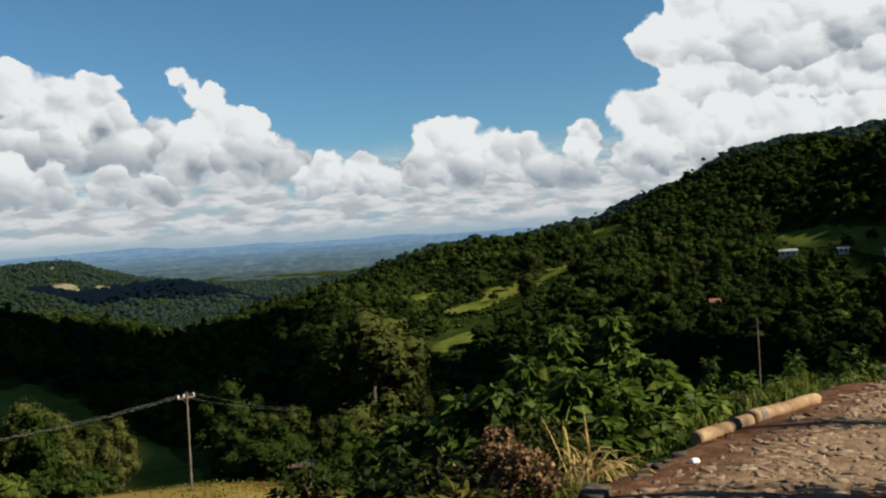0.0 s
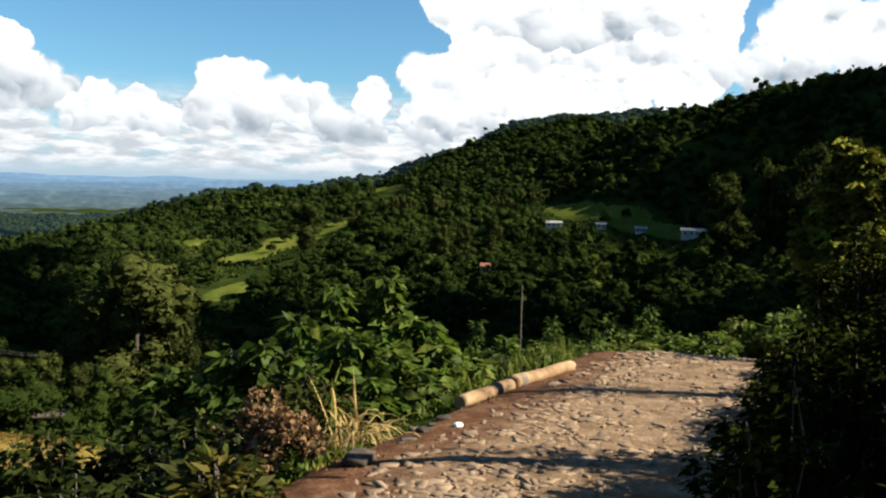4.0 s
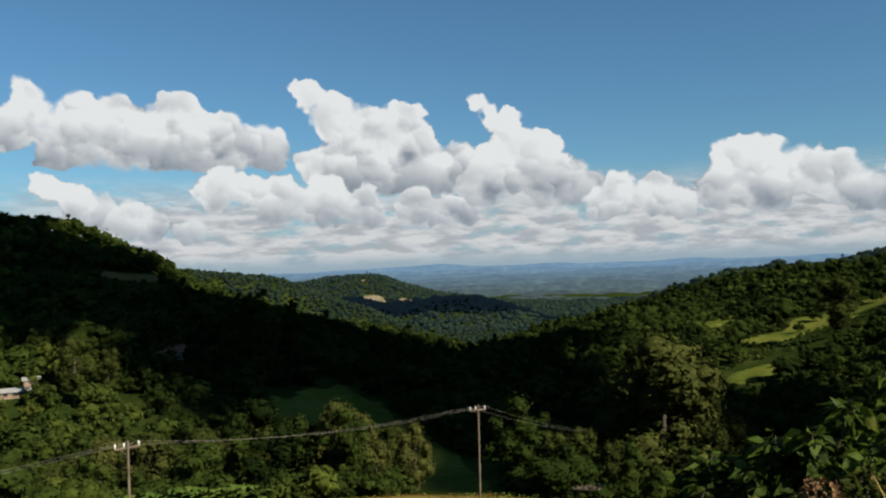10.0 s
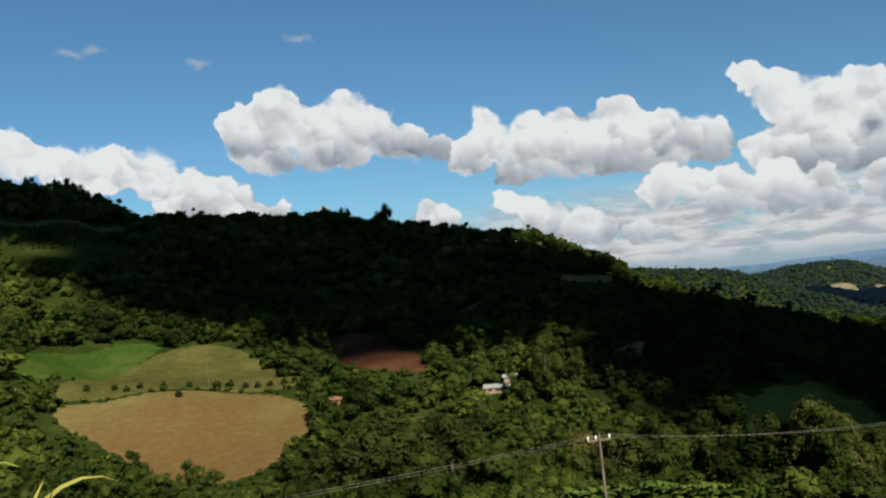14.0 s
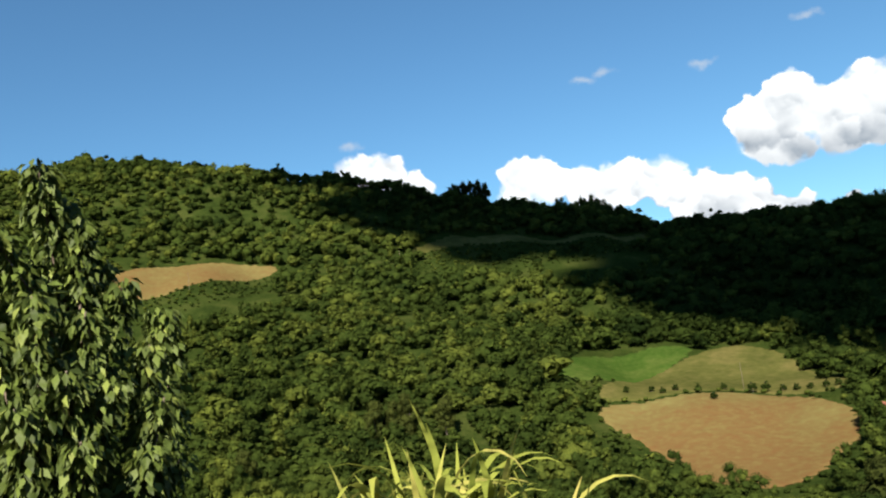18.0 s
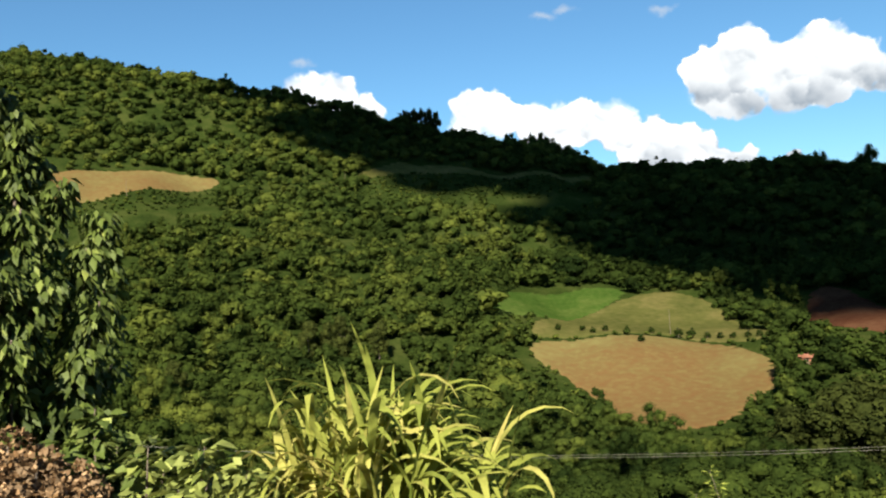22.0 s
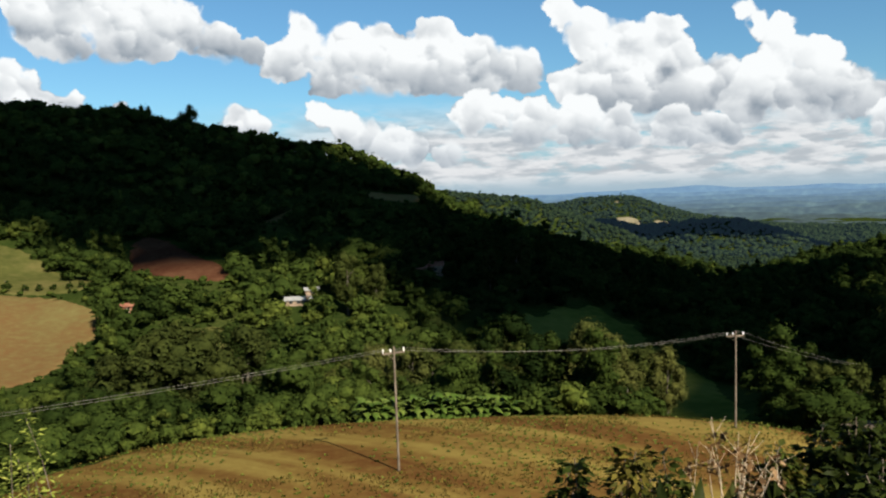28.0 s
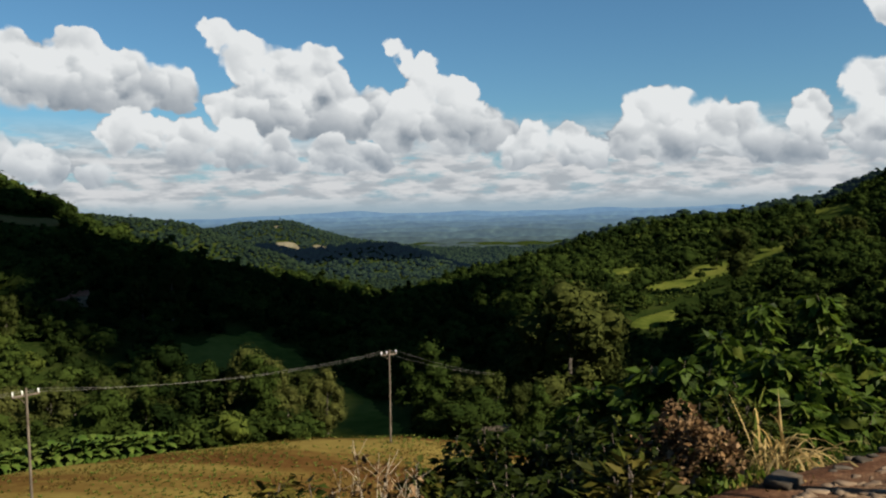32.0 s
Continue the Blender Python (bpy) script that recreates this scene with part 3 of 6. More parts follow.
def land(x, y):
    """Height of the ground at places in plan."""
    x, y = np.asarray(x, float), np.asarray(y, float)
    r, az = np.hypot(x, y), np.degrees(np.arctan2(-x, y))
    az = az + 2.2 * waves(x, y, 400, 3) * ease(150, 400, r) * ease(800, 600, r)
    n, s = x * ACROSS[0] + y * ACROSS[1], x * ALONG[0] + y * ALONG[1]
    near = np.interp(n, BANK_N, BANK_Z) - 0.032 * np.clip(s, -10, 60) - 0.15 * np.clip(s - 10.8, 0, 30) + 0.05 * waves(x, y, 3, 8) * ease(3.2, 6, np.abs(n - 1.4) + 1.4)
    one = np.ones_like(r)
    rs = np.stack([one * 0, one * 70, rel(az, FLOOR_R), rel(az, SLOPE_R), rel(az, CREST_R), rel(az, CREST_R) + 260, one * 1700, one * 4200])
    zs = np.stack([rel(az, Z70) + 6, rel(az, Z70), rel(az, FLOOR_Z), rel(az, SLOPE_Z), rel(az, CREST_Z), rel(az, CREST_Z) - 50, one * -122, one * -125])
    far = pchip(r, rs, zs)
    far = far + (1.6 * waves(x, y, 55, 5) + 4.0 * waves(x, y, 170, 6)) * ease(110, 320, r)
    for b, d, top, w, k in HILLS:
        c = at(b, d)
        u, v = way(b).xy, way(b + 90).xy
        du, dv = (x - c.x) * u.x + (y - c.y) * u.y, (x - c.x) * v.x + (y - c.y) * v.y
        g = np.exp(-(dv / w) ** 2 - (du / k) ** 2)
        far = far * (1 - g) + np.maximum(far, top) * g
    bare = np.degrees(np.arctan2(-x, y))
    for d, w, azs, els in RIDGES:
        top = EYE + d * np.tan(np.radians(np.interp(bare, azs, els))) + 2.5 * waves(x, y, 130, 9)
        g = np.exp(-((r - d) / w) ** 2) * ease(azs[0] - 4, azs[0], bare) * ease(azs[-1] + 4, azs[-1], bare)
        far = far * (1 - g) + np.maximum(far, top) * g
    t = ease(30, 72, r)
    return near * (1 - t) + far * t


def ground_z(x, y):
    return float(land(np.array([x]), np.array([y]))[0])


# ---------------------------------------------------------------- ground
def ground():
    az = np.radians(np.concatenate([np.arange(-180, -60, 3), np.arange(-60, 130, 0.5), np.arange(130, 180, 3)]))
    r = np.concatenate([[0.3], np.arange(1, 12, 0.5), np.geomspace(12, 70, 34), np.geomspace(72, 3900, 150)])
    a, q = np.meshgrid(az, r)
    x, y = -np.sin(a) * q, np.cos(a) * q
    v = np.stack([x, y, land(x, y)], -1).reshape(-1, 3)
    k, m = len(az), len(r)
    i, j = np.meshgrid(np.arange(k), np.arange(m - 1))
    i, j = i.ravel(), j.ravel()
    f = np.stack([j * k + i, j * k + (i + 1) % k, (j + 1) * k + (i + 1) % k, (j + 1) * k + i], 1)[:, ::-1]
    cap = np.array([[0, 0, ground_z(0, 0)]])
    me = mesh_np("ground", np.concatenate([v, cap]), f, M_GROUND, smooth=True)
    return tagged(new("ground", me), "dark green overgrown hillsides and valley floor", "ground", kind="structure")


ground()


def inside(x, y, poly):
    """Which places lie in a polygon of plan corners."""
    c = np.zeros(x.shape, bool)
    for (x0, y0), (x1, y1) in zip(poly, poly[1:] + poly[:1]):
        hit = (y0 > y) != (y1 > y)
        c ^= hit & (x < (x1 - x0) * (y - y0) / (y1 - y0 + 1e-9) + x0)
    return c


def rounded(poly, times=2):
    for _ in range(times):
        out = []
        for (x0, y0), (x1, y1) in zip(poly, poly[1:] + poly[:1]):
            out += [(0.75 * x0 + 0.25 * x1, 0.75 * y0 + 0.25 * y1), (0.25 * x0 + 0.75 * x1, 0.25 * y0 + 0.75 * y1)]
        poly = out
    return poly


CLEAR = []          # plots with no trees


def yard(az, r, half):
    """Open ground round a building."""
    c = at(az, r)
    return [(c.x + half * math.cos(k), c.y + half * math.sin(k)) for k in (0.4, 1.97, 3.54, 5.11)]


def plot(name, corners, material, label, lift=0.25, step=None, category="field"):
    """A field or meadow laid on the ground; corners are bearing and distance."""
    poly = rounded([tuple(at(a, r).xy) for a, r in corners])
    CLEAR.append(poly)
    bm = bmesh.new()
    p = np.array(poly)
    lo, hi = p.min(0), p.max(0)
    step = step or max(1.5, float((hi - lo).max()) / 60)
    gx, gy = np.arange(lo[0], hi[0] + step, step), np.arange(lo[1], hi[1] + step, step)
    X, Y = np.meshgrid(gx, gy)
    Z = land(X, Y) + lift
    jit = np.random.RandomState(len(CLEAR)).uniform(-0.3, 0.3, (2, *X.shape)) * step
    keep = inside(X + jit[0], Y + jit[1], poly)
    vs = {}

    def vert(i, j):
        if (i, j) not in vs:
            vs[i, j] = bm.verts.new((X[i, j] + jit[0][i, j], Y[i, j] + jit[1][i, j], Z[i, j] if keep[i, j] else Z[i, j] - lift - 0.5))
        return vs[i, j]
    for i in range(len(gy) - 1):
        for j in range(len(gx) - 1):
            if keep[i, j] or keep[i + 1, j] or keep[i, j + 1] or keep[i + 1, j + 1]:
                bm.faces.new((vert(i, j), vert(i, j + 1), vert(i + 1, j + 1), vert(i + 1, j))).smooth = True
    ob = part(name, bm, material, None)
    return tagged(ob, label, category, kind="structure")


plot("near_field", [(76, 58), (70, 66), (64.5, 70), (58.5, 73), (51.5, 74), (42.5, 74), (32.4, 75), (26.3, 77), (17.6, 78), (11, 80), (6, 74), (8, 56), (11, 44), (25, 38), (45, 36), (62, 40)], M_CROP,
     "reddish field with low green crops below the road", 0.2, 1.5)
plot("stubble_field", [(75.2, 266), (74.9, 252), (72.5, 240), (70.8, 222), (67.9, 200), (63.4, 196), (60.5, 216), (58.8, 238), (61.2, 264), (65.6, 282), (70, 274)], M_STUBBLE,
     "dry tan stubble field with bare reddish patches")
plot("upper_pasture", [(76, 266), (70, 277), (65.6, 286), (61.2, 266), (58.5, 270), (62.4, 330), (65.8, 350), (68.2, 338), (73, 308)], M_PASTURE,
     "yellowish rough pasture above the stubble field", 0.3)
plot("green_crop", [(78.2, 296), (74.9, 338), (71, 350), (68.1, 348), (69.5, 328), (73, 304), (76, 284)], M_GREEN, "bright green crop field on the slope", 0.5)
plot("red_soil", [(57.4, 326), (55.8, 334), (53.2, 300), (50.2, 262), (53.0, 262), (57.2, 286)], M_RED, "ploughed red soil between the trees", 0.4)
plot("valley_meadow", [(32.5, 214), (31.4, 232), (30.2, 226), (29.0, 246), (27.8, 240), (26.6, 254), (25.2, 236), (24.0, 238), (22.8, 212), (21.6, 208), (20.4, 184), (19.2, 178), (18.2, 158), (17.2, 154), (16.8, 140), (18, 132), (20.5, 136), (24, 152), (28, 178)], M_MEADOW, "dark green meadow running down to the valley", 0.4)
plot("clearing", [(56, 206), (53.5, 224), (50.8, 220), (50.4, 208), (53, 198)], M_PASTURE, "light grassy clearing among the trees", 0.3)
plot("clearing", [(43, 118), (40, 128), (37.5, 122), (39.5, 112)], M_PASTURE, "light grassy clearing above the banana plants", 0.3)
plot("hill_field", [(106.2, 458), (105.9, 408), (102, 416), (98, 440), (94.4, 466), (97, 474), (101.3, 472)], M_STUBBLE, "sandy field high on the wooded hill", 0.5)
plot("crest_field", [(86.8, 500), (80.5, 528), (74.2, 518), (69.5, 556), (69.5, 543), (74, 505), (80, 515), (85, 490)], M_PASTURE, "pasture below the crest, in shade", 0.5)
plot("ridge_field", [(42.2, 408), (38.3, 424), (38.3, 446), (41.6, 428)], M_STUBBLE, "small tan field by the end of the ridge", 0.5)
plot("meadow", [(0.9, 408), (-0.8, 402), (-2.9, 408), (-5.5, 442), (-9.5, 468), (-8.5, 512), (-6.2, 502), (-3.5, 470), (-1.2, 430)], M_MEADOW, "sunlit light green meadow between trees", 0.5)
plot("meadow", [(3.0, 466), (1.5, 452), (0.2, 520), (0.8, 570), (2.0, 540)], M_MEADOW, "narrow sunlit green meadow strip", 0.5)
plot("meadow", [(-21.0, 500), (-24.2, 484), (-27.6, 444), (-30.4, 405), (-32.4, 362), (-29.4, 388), (-26.5, 416), (-22.5, 456)], M_MEADOW, "green meadow round white farm buildings", 0.5)
plot("meadow", [(-9.6, 690), (-12.4, 606), (-12.2, 655), (-10, 770)], M_MEADOW, "small green clearing on the ridge", 0.5)
plot("meadow", [(1.9, 322), (-1.8, 336), (-1.7, 362), (0.5, 352)], M_MEADOW, "light green meadow strip in the trees", 0.5)
plot("clearing", [(25.2, 2450), (23.6, 2410), (23.3, 2340), (24.9, 2380)], M_PALE, "pale clearing on the far hill", 1.5)
plot("clearing", [(22.8, 2450), (21.0, 2440), (20.6, 2350), (22.4, 2340)], M_PALE, "sandy clearing on the far hill", 1.5)
plot("clearing", [(25.2, 2600), (24.6, 2610), (24.6, 2580), (25.2, 2570)], M_PALE, "small pale clearing near the far hill's top", 1.5)
plot("clearing", [(21.7, 1200), (20.2, 1150), (19.5, 1160), (19.9, 1225), (21.2, 1225)], M_PALE, "pale field at the foot of the far ridge", 1.0)
CLEAR.append([tuple(at(a, r).xy) for a, r in ((15.6, 84), (15.6, 145), (21.5, 142), (22.6, 84))])
plot("clearing", [(49.5, 350), (47, 380), (46.5, 392), (49, 372)], M_STUBBLE, "small dry clearing in the dark slope", 0.5)


YARDS = [yard(46.7, 236, 4.5), yard(45.7, 244, 3.5), yard(-31.6, 366, 9), yard(-28, 402, 7), yard(-25.1, 418, 7), yard(-22.2, 424, 8), yard(-17.7, 322, 5), yard(10.3, 90, 4)]

# ---------------------------------------------------------------- far land and clouds
def far_hills():
    """Rows of low hills out to the horizon, glowing paler and bluer with the distance for haze."""
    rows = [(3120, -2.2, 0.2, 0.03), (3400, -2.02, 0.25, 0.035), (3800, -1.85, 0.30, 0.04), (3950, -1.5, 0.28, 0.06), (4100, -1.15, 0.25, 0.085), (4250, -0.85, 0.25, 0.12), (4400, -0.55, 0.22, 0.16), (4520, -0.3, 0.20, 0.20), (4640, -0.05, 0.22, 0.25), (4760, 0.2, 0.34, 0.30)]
    for k, (d, el, var, glow) in enumerate(rows):
        az = np.radians(np.arange(-40, 60, 0.25))
        x, y = -np.sin(az) * d, np.cos(az) * d
        top = EYE + d * np.tan(np.radians(el + var * 0.5 * waves(x, y, d * 0.25, 30 + k) + var * 0.25 * waves(x, y, d * 0.05, 60 + k)))
        base = EYE + d * np.tan(np.radians(el - 1.2))
        out = []
        for q, t in ((0.97, 0.0), (0.985, 0.6), (1.0, 1.0), (1.008, 0.8)):
            out.append(np.stack([x * q, y * q, base + (top - base) * t], 1))
        v = np.concatenate(out)
        n = len(az)
        i = np.arange(n - 1)
        f = np.concatenate([np.stack([j * n + i, (j + 1) * n + i, (j + 1) * n + i + 1, j * n + i + 1], 1) for j in range(3)])
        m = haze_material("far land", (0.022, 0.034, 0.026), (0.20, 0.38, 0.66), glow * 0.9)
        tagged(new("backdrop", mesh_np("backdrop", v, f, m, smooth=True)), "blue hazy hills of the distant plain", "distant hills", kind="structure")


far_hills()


def ico(level):
    bm = bmesh.new()
    bmesh.ops.create_icosphere(bm, subdivisions=level, radius=1)
    v = np.array([p.co for p in bm.verts])
    f = np.array([[p.index for p in q.verts] for q in bm.faces])
    bm.free()
    return v, f


ICO1, ICO2 = ico(1), ico(2)


def cloud(lumps, height, label, seed):
    """A drifting cumulus heap, out of view, put in the sun's way: bearing and distance of the ground that it shades,
    and its half width.
    """
    g = np.random.RandomState(seed)
    vs, fs, n = [], [], 0
    up = way(SUN_AZ, SUN_EL)
    for az, r, w in lumps:
        p = at(az, r)
        p.z = ground_z(p.x, p.y)
        c = np.array(p + up * ((height - p.z) / up.z))
        for k in range(7):
            q = 0 if k == 0 else g.uniform(0.4, 0.7)
            a = g.uniform(0, 6.28)
            rad = w * (0.85 if k == 0 else g.uniform(0.3, 0.5))
            v = ICO2[0]
            d = np.array([noise.fractal(Vector(t), 0.9, 2.1, 4) for t in v * 1.6 + g.uniform(-40, 40, 3)])
            v = v * (rad * (1 + 0.25 * d))[:, None] * (1, 1, 0.5)
            v[:, 2] = np.where(v[:, 2] < 0, v[:, 2] * 0.15, v[:, 2])
            vs.append(v + c + (math.cos(a) * q * w, math.sin(a) * q * w, 0))
            fs.append(ICO2[1] + n)
            n += len(v)
    return tagged(new("cloud", mesh_np("cloud", np.concatenate(vs), np.concatenate(fs), M_CLOUD, smooth=True)), label, "cloud", "drifting clouds")


cloud([(88, 690, 90), (79, 620, 105), (71, 560, 110), (64, 500, 100), (58, 480, 110), (50, 455, 110), (45.5, 420, 75), (49, 385, 68), (56, 390, 60), (43, 330, 70), (66, 420, 60), (95, 730, 70), (102, 760, 60), (78, 525, 60), (84, 535, 55), (90, 640, 60), (92, 600, 45), (86, 545, 60), (80, 500, 45), (72, 500, 60), (51, 315, 42), (45, 300, 38), (57, 345, 40), (62, 385, 45), (67, 405, 42), (72, 440, 45), (55, 610, 70), (62, 610, 60), (48, 570, 60), (58, 560, 60)], 1000, "white cumulus cloud drifting over the valley", 1)
cloud([(36, 345, 72), (31, 330, 80), (27, 420, 90), (22, 330, 80), (19, 430, 70), (30, 232, 34), (25.5, 226, 30), (28, 300, 46), (24, 280, 40), (9, 132, 24), (1, 128, 22), (16, 285, 55), (33, 270, 50), (10, 200, 60), (1, 200, 55), (4, 280, 60), (11, 165, 45), (21, 300, 55)], 1000, "white cumulus cloud drifting over the valley", 2)
cloud([(14.5, 1950, 130), (16.8, 1880, 150), (19.5, 1880, 150), (22.5, 1870, 130), (25.4, 1860, 90), (12.5, 1980, 90)], 1050, "small white cumulus cloud added out of view", 3)
# these two are added unseen to darken the valley and hill on the right
cloud([(-13, 215, 55), (-20, 200, 60), (-28, 190, 60), (-38, 200, 60), (-8, 150, 36), (-18, 138, 36), (-28, 132, 36), (1, 150, 32)], 900, "small white cumulus cloud added out of view", 4)
cloud([(-44, 480, 70), (-50, 480, 80)], 950, "small white cumulus cloud added out of view", 5)

# ---------------------------------------------------------------- trees
def billow(g, core, swell, size):
    """A rounded mass with uneven billows, about one unit in radius."""
    o = g.uniform(-50, 50, 3)
    d = np.array([noise.noise(Vector(p * size + o)) + 0.55 * noise.noise(Vector(p * size * 2.3 - o)) for p in core[0]])
    return core[0] * (1 + swell * d)[:, None]


def leafy_crown(g, masses, size, fill):
    """Crown of uneven masses (centre, radii, fineness, number of sprays): leaf sprays standing loosely round a core."""
    vs, fs, n = [], [], 0
    for c, rad, core, cards in masses:
        v = billow(g, core, 0.42, 1.9)
        vs.append(v * rad * fill + c)
        fs.append(core[1] + n)
        n += len(v)
        if not cards:
            continue
        q = v[core[1][g.randint(len(core[1]), size=cards)]]
        w = g.dirichlet((1, 1, 1), cards)[:, :, None]
        u = (q * w).sum(1)
        u /= np.linalg.norm(u, axis=1)[:, None] ** 0.6
        p = u * g.uniform(0.78, 1.16 if size < 0.06 else 1.03, (cards, 1)) * rad + c
        nrm = u * 1.3 + g.normal(0, 0.27, (cards, 3)) + (0, 0, 0.3)
        nrm /= np.linalg.norm(nrm, axis=1)[:, None]
        t = np.cross(nrm, g.normal(0, 1, (cards, 3)))
        t /= np.linalg.norm(t, axis=1)[:, None]
        b = np.cross(nrm, t)
        s = size * g.uniform(0.5, 1.3, (cards, 1))
        tri = np.stack([p + t * s * 1.3, p - t * s * 0.5 + b * s * 0.7, p - t * s * 0.5 - b * s * 0.7], 1).reshape(-1, 3)
        vs.append(tri)
        fs.append(np.arange(cards * 3).reshape(-1, 3) + n)
        n += cards * 3
    return np.concatenate(vs), np.concatenate(fs)


def round_masses(g, main, lump, lumps, cards, more):
    """A broad dome of smaller masses round a middle one."""
    r = 0.23 if lumps > 10 else 0.34
    out = [(np.array([0, 0, 0.48]), np.array([r, r * g.uniform(0.85, 1.1), r]), main, cards)]
    for k in range(lumps):
        t, q = g.uniform(0, 6.28), 0.36 * math.sqrt(g.uniform(0.1, 1))
        z = 0.14 + (0.72 - 0.5 * (q / 0.36) ** 2) * g.uniform(0.35, 1.0)
        r = g.uniform(0.10, 0.20)
        out.append((np.array([math.cos(t) * q, math.sin(t) * q, z]), np.array([r, r * g.uniform(0.8, 1.2), r * g.uniform(0.65, 1.0)]), lump, more))
    return out


def gum_masses(g, core, lumps, cards):
    """Tufts of foliage up a tall stem, with gaps between them."""
    out = []
    for k in range(lumps):
        z = 0.20 + 0.72 * (k + 0.5) / lumps
        q, t = 0.17 * math.sin(3.0 * (z - 0.06)) * g.uniform(0.3, 1.3), g.uniform(0, 6.28)
        r = g.uniform(0.06, 0.12)
        out.append((np.array([math.cos(t) * q, math.sin(t) * q, z]), np.array([r, r * g.uniform(0.8, 1.1), r * g.uniform(0.9, 1.4)]), core, cards))
    return out


def prism(r0, r1, h, sides=5):
    a = np.arange(sides) * 2 * math.pi / sides
    v = np.concatenate([np.stack([np.cos(a) * r0, np.sin(a) * r0, 0 * a], 1), np.stack([np.cos(a) * r1, np.sin(a) * r1, 0 * a + h], 1)])
    i = np.arange(sides)
    j = (i + 1) % sides
    return v, np.concatenate([np.stack([i, j, j + sides], 1), np.stack([i, j + sides, i + sides], 1)])


def crowns():
    """Unit crowns (one metre high) for each kind and nearness."""
    g = np.random.RandomState(5)
    out = {}
    for lod, (main, lump, lumps, cards, more, size, fill) in enumerate([(ICO1, ICO1, 17, 260, 110, 0.026, 0.66), (ICO1, ICO1, 12, 190, 88, 0.023, 0.74), (ICO1, ICO1, 7, 40, 26, 0.075, 0.66), (ICO1, ICO1, 3, 22, 14, 0.10, 0.72), (ICO1, ICO1, 1, 9, 6, 0.13, 0.85)]):
        out["round", lod] = [leafy_crown(g, round_masses(g, main, lump, lumps, cards, more), size, fill) for _ in range(9)]
    for lod, (core, lumps, cards, size, fill) in enumerate([(ICO1, 26, 110, 0.019, 0.68), (ICO1, 14, 84, 0.020, 0.72), (ICO1, 8, 24, 0.055, 0.65), (ICO1, 4, 12, 0.08, 0.75), (ICO1, 2, 6, 0.1, 0.9)]):
        out["gum", lod] = [leafy_crown(g, gum_masses(g, core, lumps, cards), size, fill) for _ in range(9)]
    return out


CROWN = crowns()


def hidden(x, y, top, samples=60):
    """Whether the land before a place hides it from the road."""
    t = np.linspace(0.04, 0.97, samples)[:, None]
    zz = land(x[None] * t, y[None] * t)
    return ((zz - EYE) / t > (top - EYE)[None] + 2.0).any(0)


def scatter(r0, r1, a0, a1, gap, seed):
    """Places on a jittered grid between two distances and two bearings."""
    g = np.random.RandomState(seed)
    n = int(2 * r1 / gap)
    i, j = np.meshgrid(np.arange(n), np.arange(n))
    x = (i.ravel() + g.uniform(-0.45, 0.45, n * n)) * gap - r1
    y = (j.ravel() + g.uniform(-0.45, 0.45, n * n)) * gap - r1
    r, az = np.hypot(x, y), np.degrees(np.arctan2(-x, y))
    w = (r > r0) & (r < r1) & (az > a0) & (az < a1)
    x, y = x[w], y[w]
    for p in CLEAR:
        w = ~inside(x, y, p)
        for k in (1.03, 1.06, 1.09) if np.hypot(*np.mean(p, 0)) < 330 else (1.02, 1.05, 1.08, 1.11, 1.14, 1.17):
            w &= ~inside(x * k, y * k, p)
        x, y = x[w], y[w]
    for p in YARDS:
        w = ~inside(x, y, p)
        for k in (1.02, 1.04):
            w &= ~inside(x * k, y * k, p)
        x, y = x[w], y[w]
    z = land(x, y)
    w = ~hidden(x, y, z + 9)
    return x[w], y[w], z[w], g


def forest(name, x, y, z, g, lod, height, material, label, gums=0.15, dry=0.0):
    vs, fs, ts, n = [], [], [], 0
    tone = 0.42 + 0.2 * waves(x, y, 90, 21) + g.normal(0, 0.17, len(x)) + dry
    size = np.clip(1 + 0.26 * waves(x, y, 70, 33) + g.normal(0, 0.16, len(x)), 0.55, 1.15 if lod == 1 else 1.6)
    for k in range(len(x)):
        gum = g.uniform() < gums
        v, f = CROWN["gum" if gum else "round", lod][g.randint(9)]
        h = height * size[k] * g.uniform(0.7, 1.15) * (1.2 if gum else 1)
        a = g.uniform(0, 6.28)
        wide = h * g.uniform(0.95, 1.4) * (1.3 if lod == 4 else 1)
        c, s = math.cos(a) * wide, math.sin(a) * wide
        q = np.stack([v[:, 0] * c - v[:, 1] * s + x[k], v[:, 0] * s + v[:, 1] * c + y[k], v[:, 2] * h + z[k] - 0.08 * h], 1)
        vs.append(q)
        fs.append(f + n)
        ts.append(np.full(len(v), np.clip(tone[k], 0, 0.86)))
        n += len(v)
    if vs:
        me = mesh_np(name, np.concatenate(vs), np.concatenate(fs), material, np.concatenate(ts), smooth=True)
        return tagged(new(name, me), label, "trees", kind="stuff")


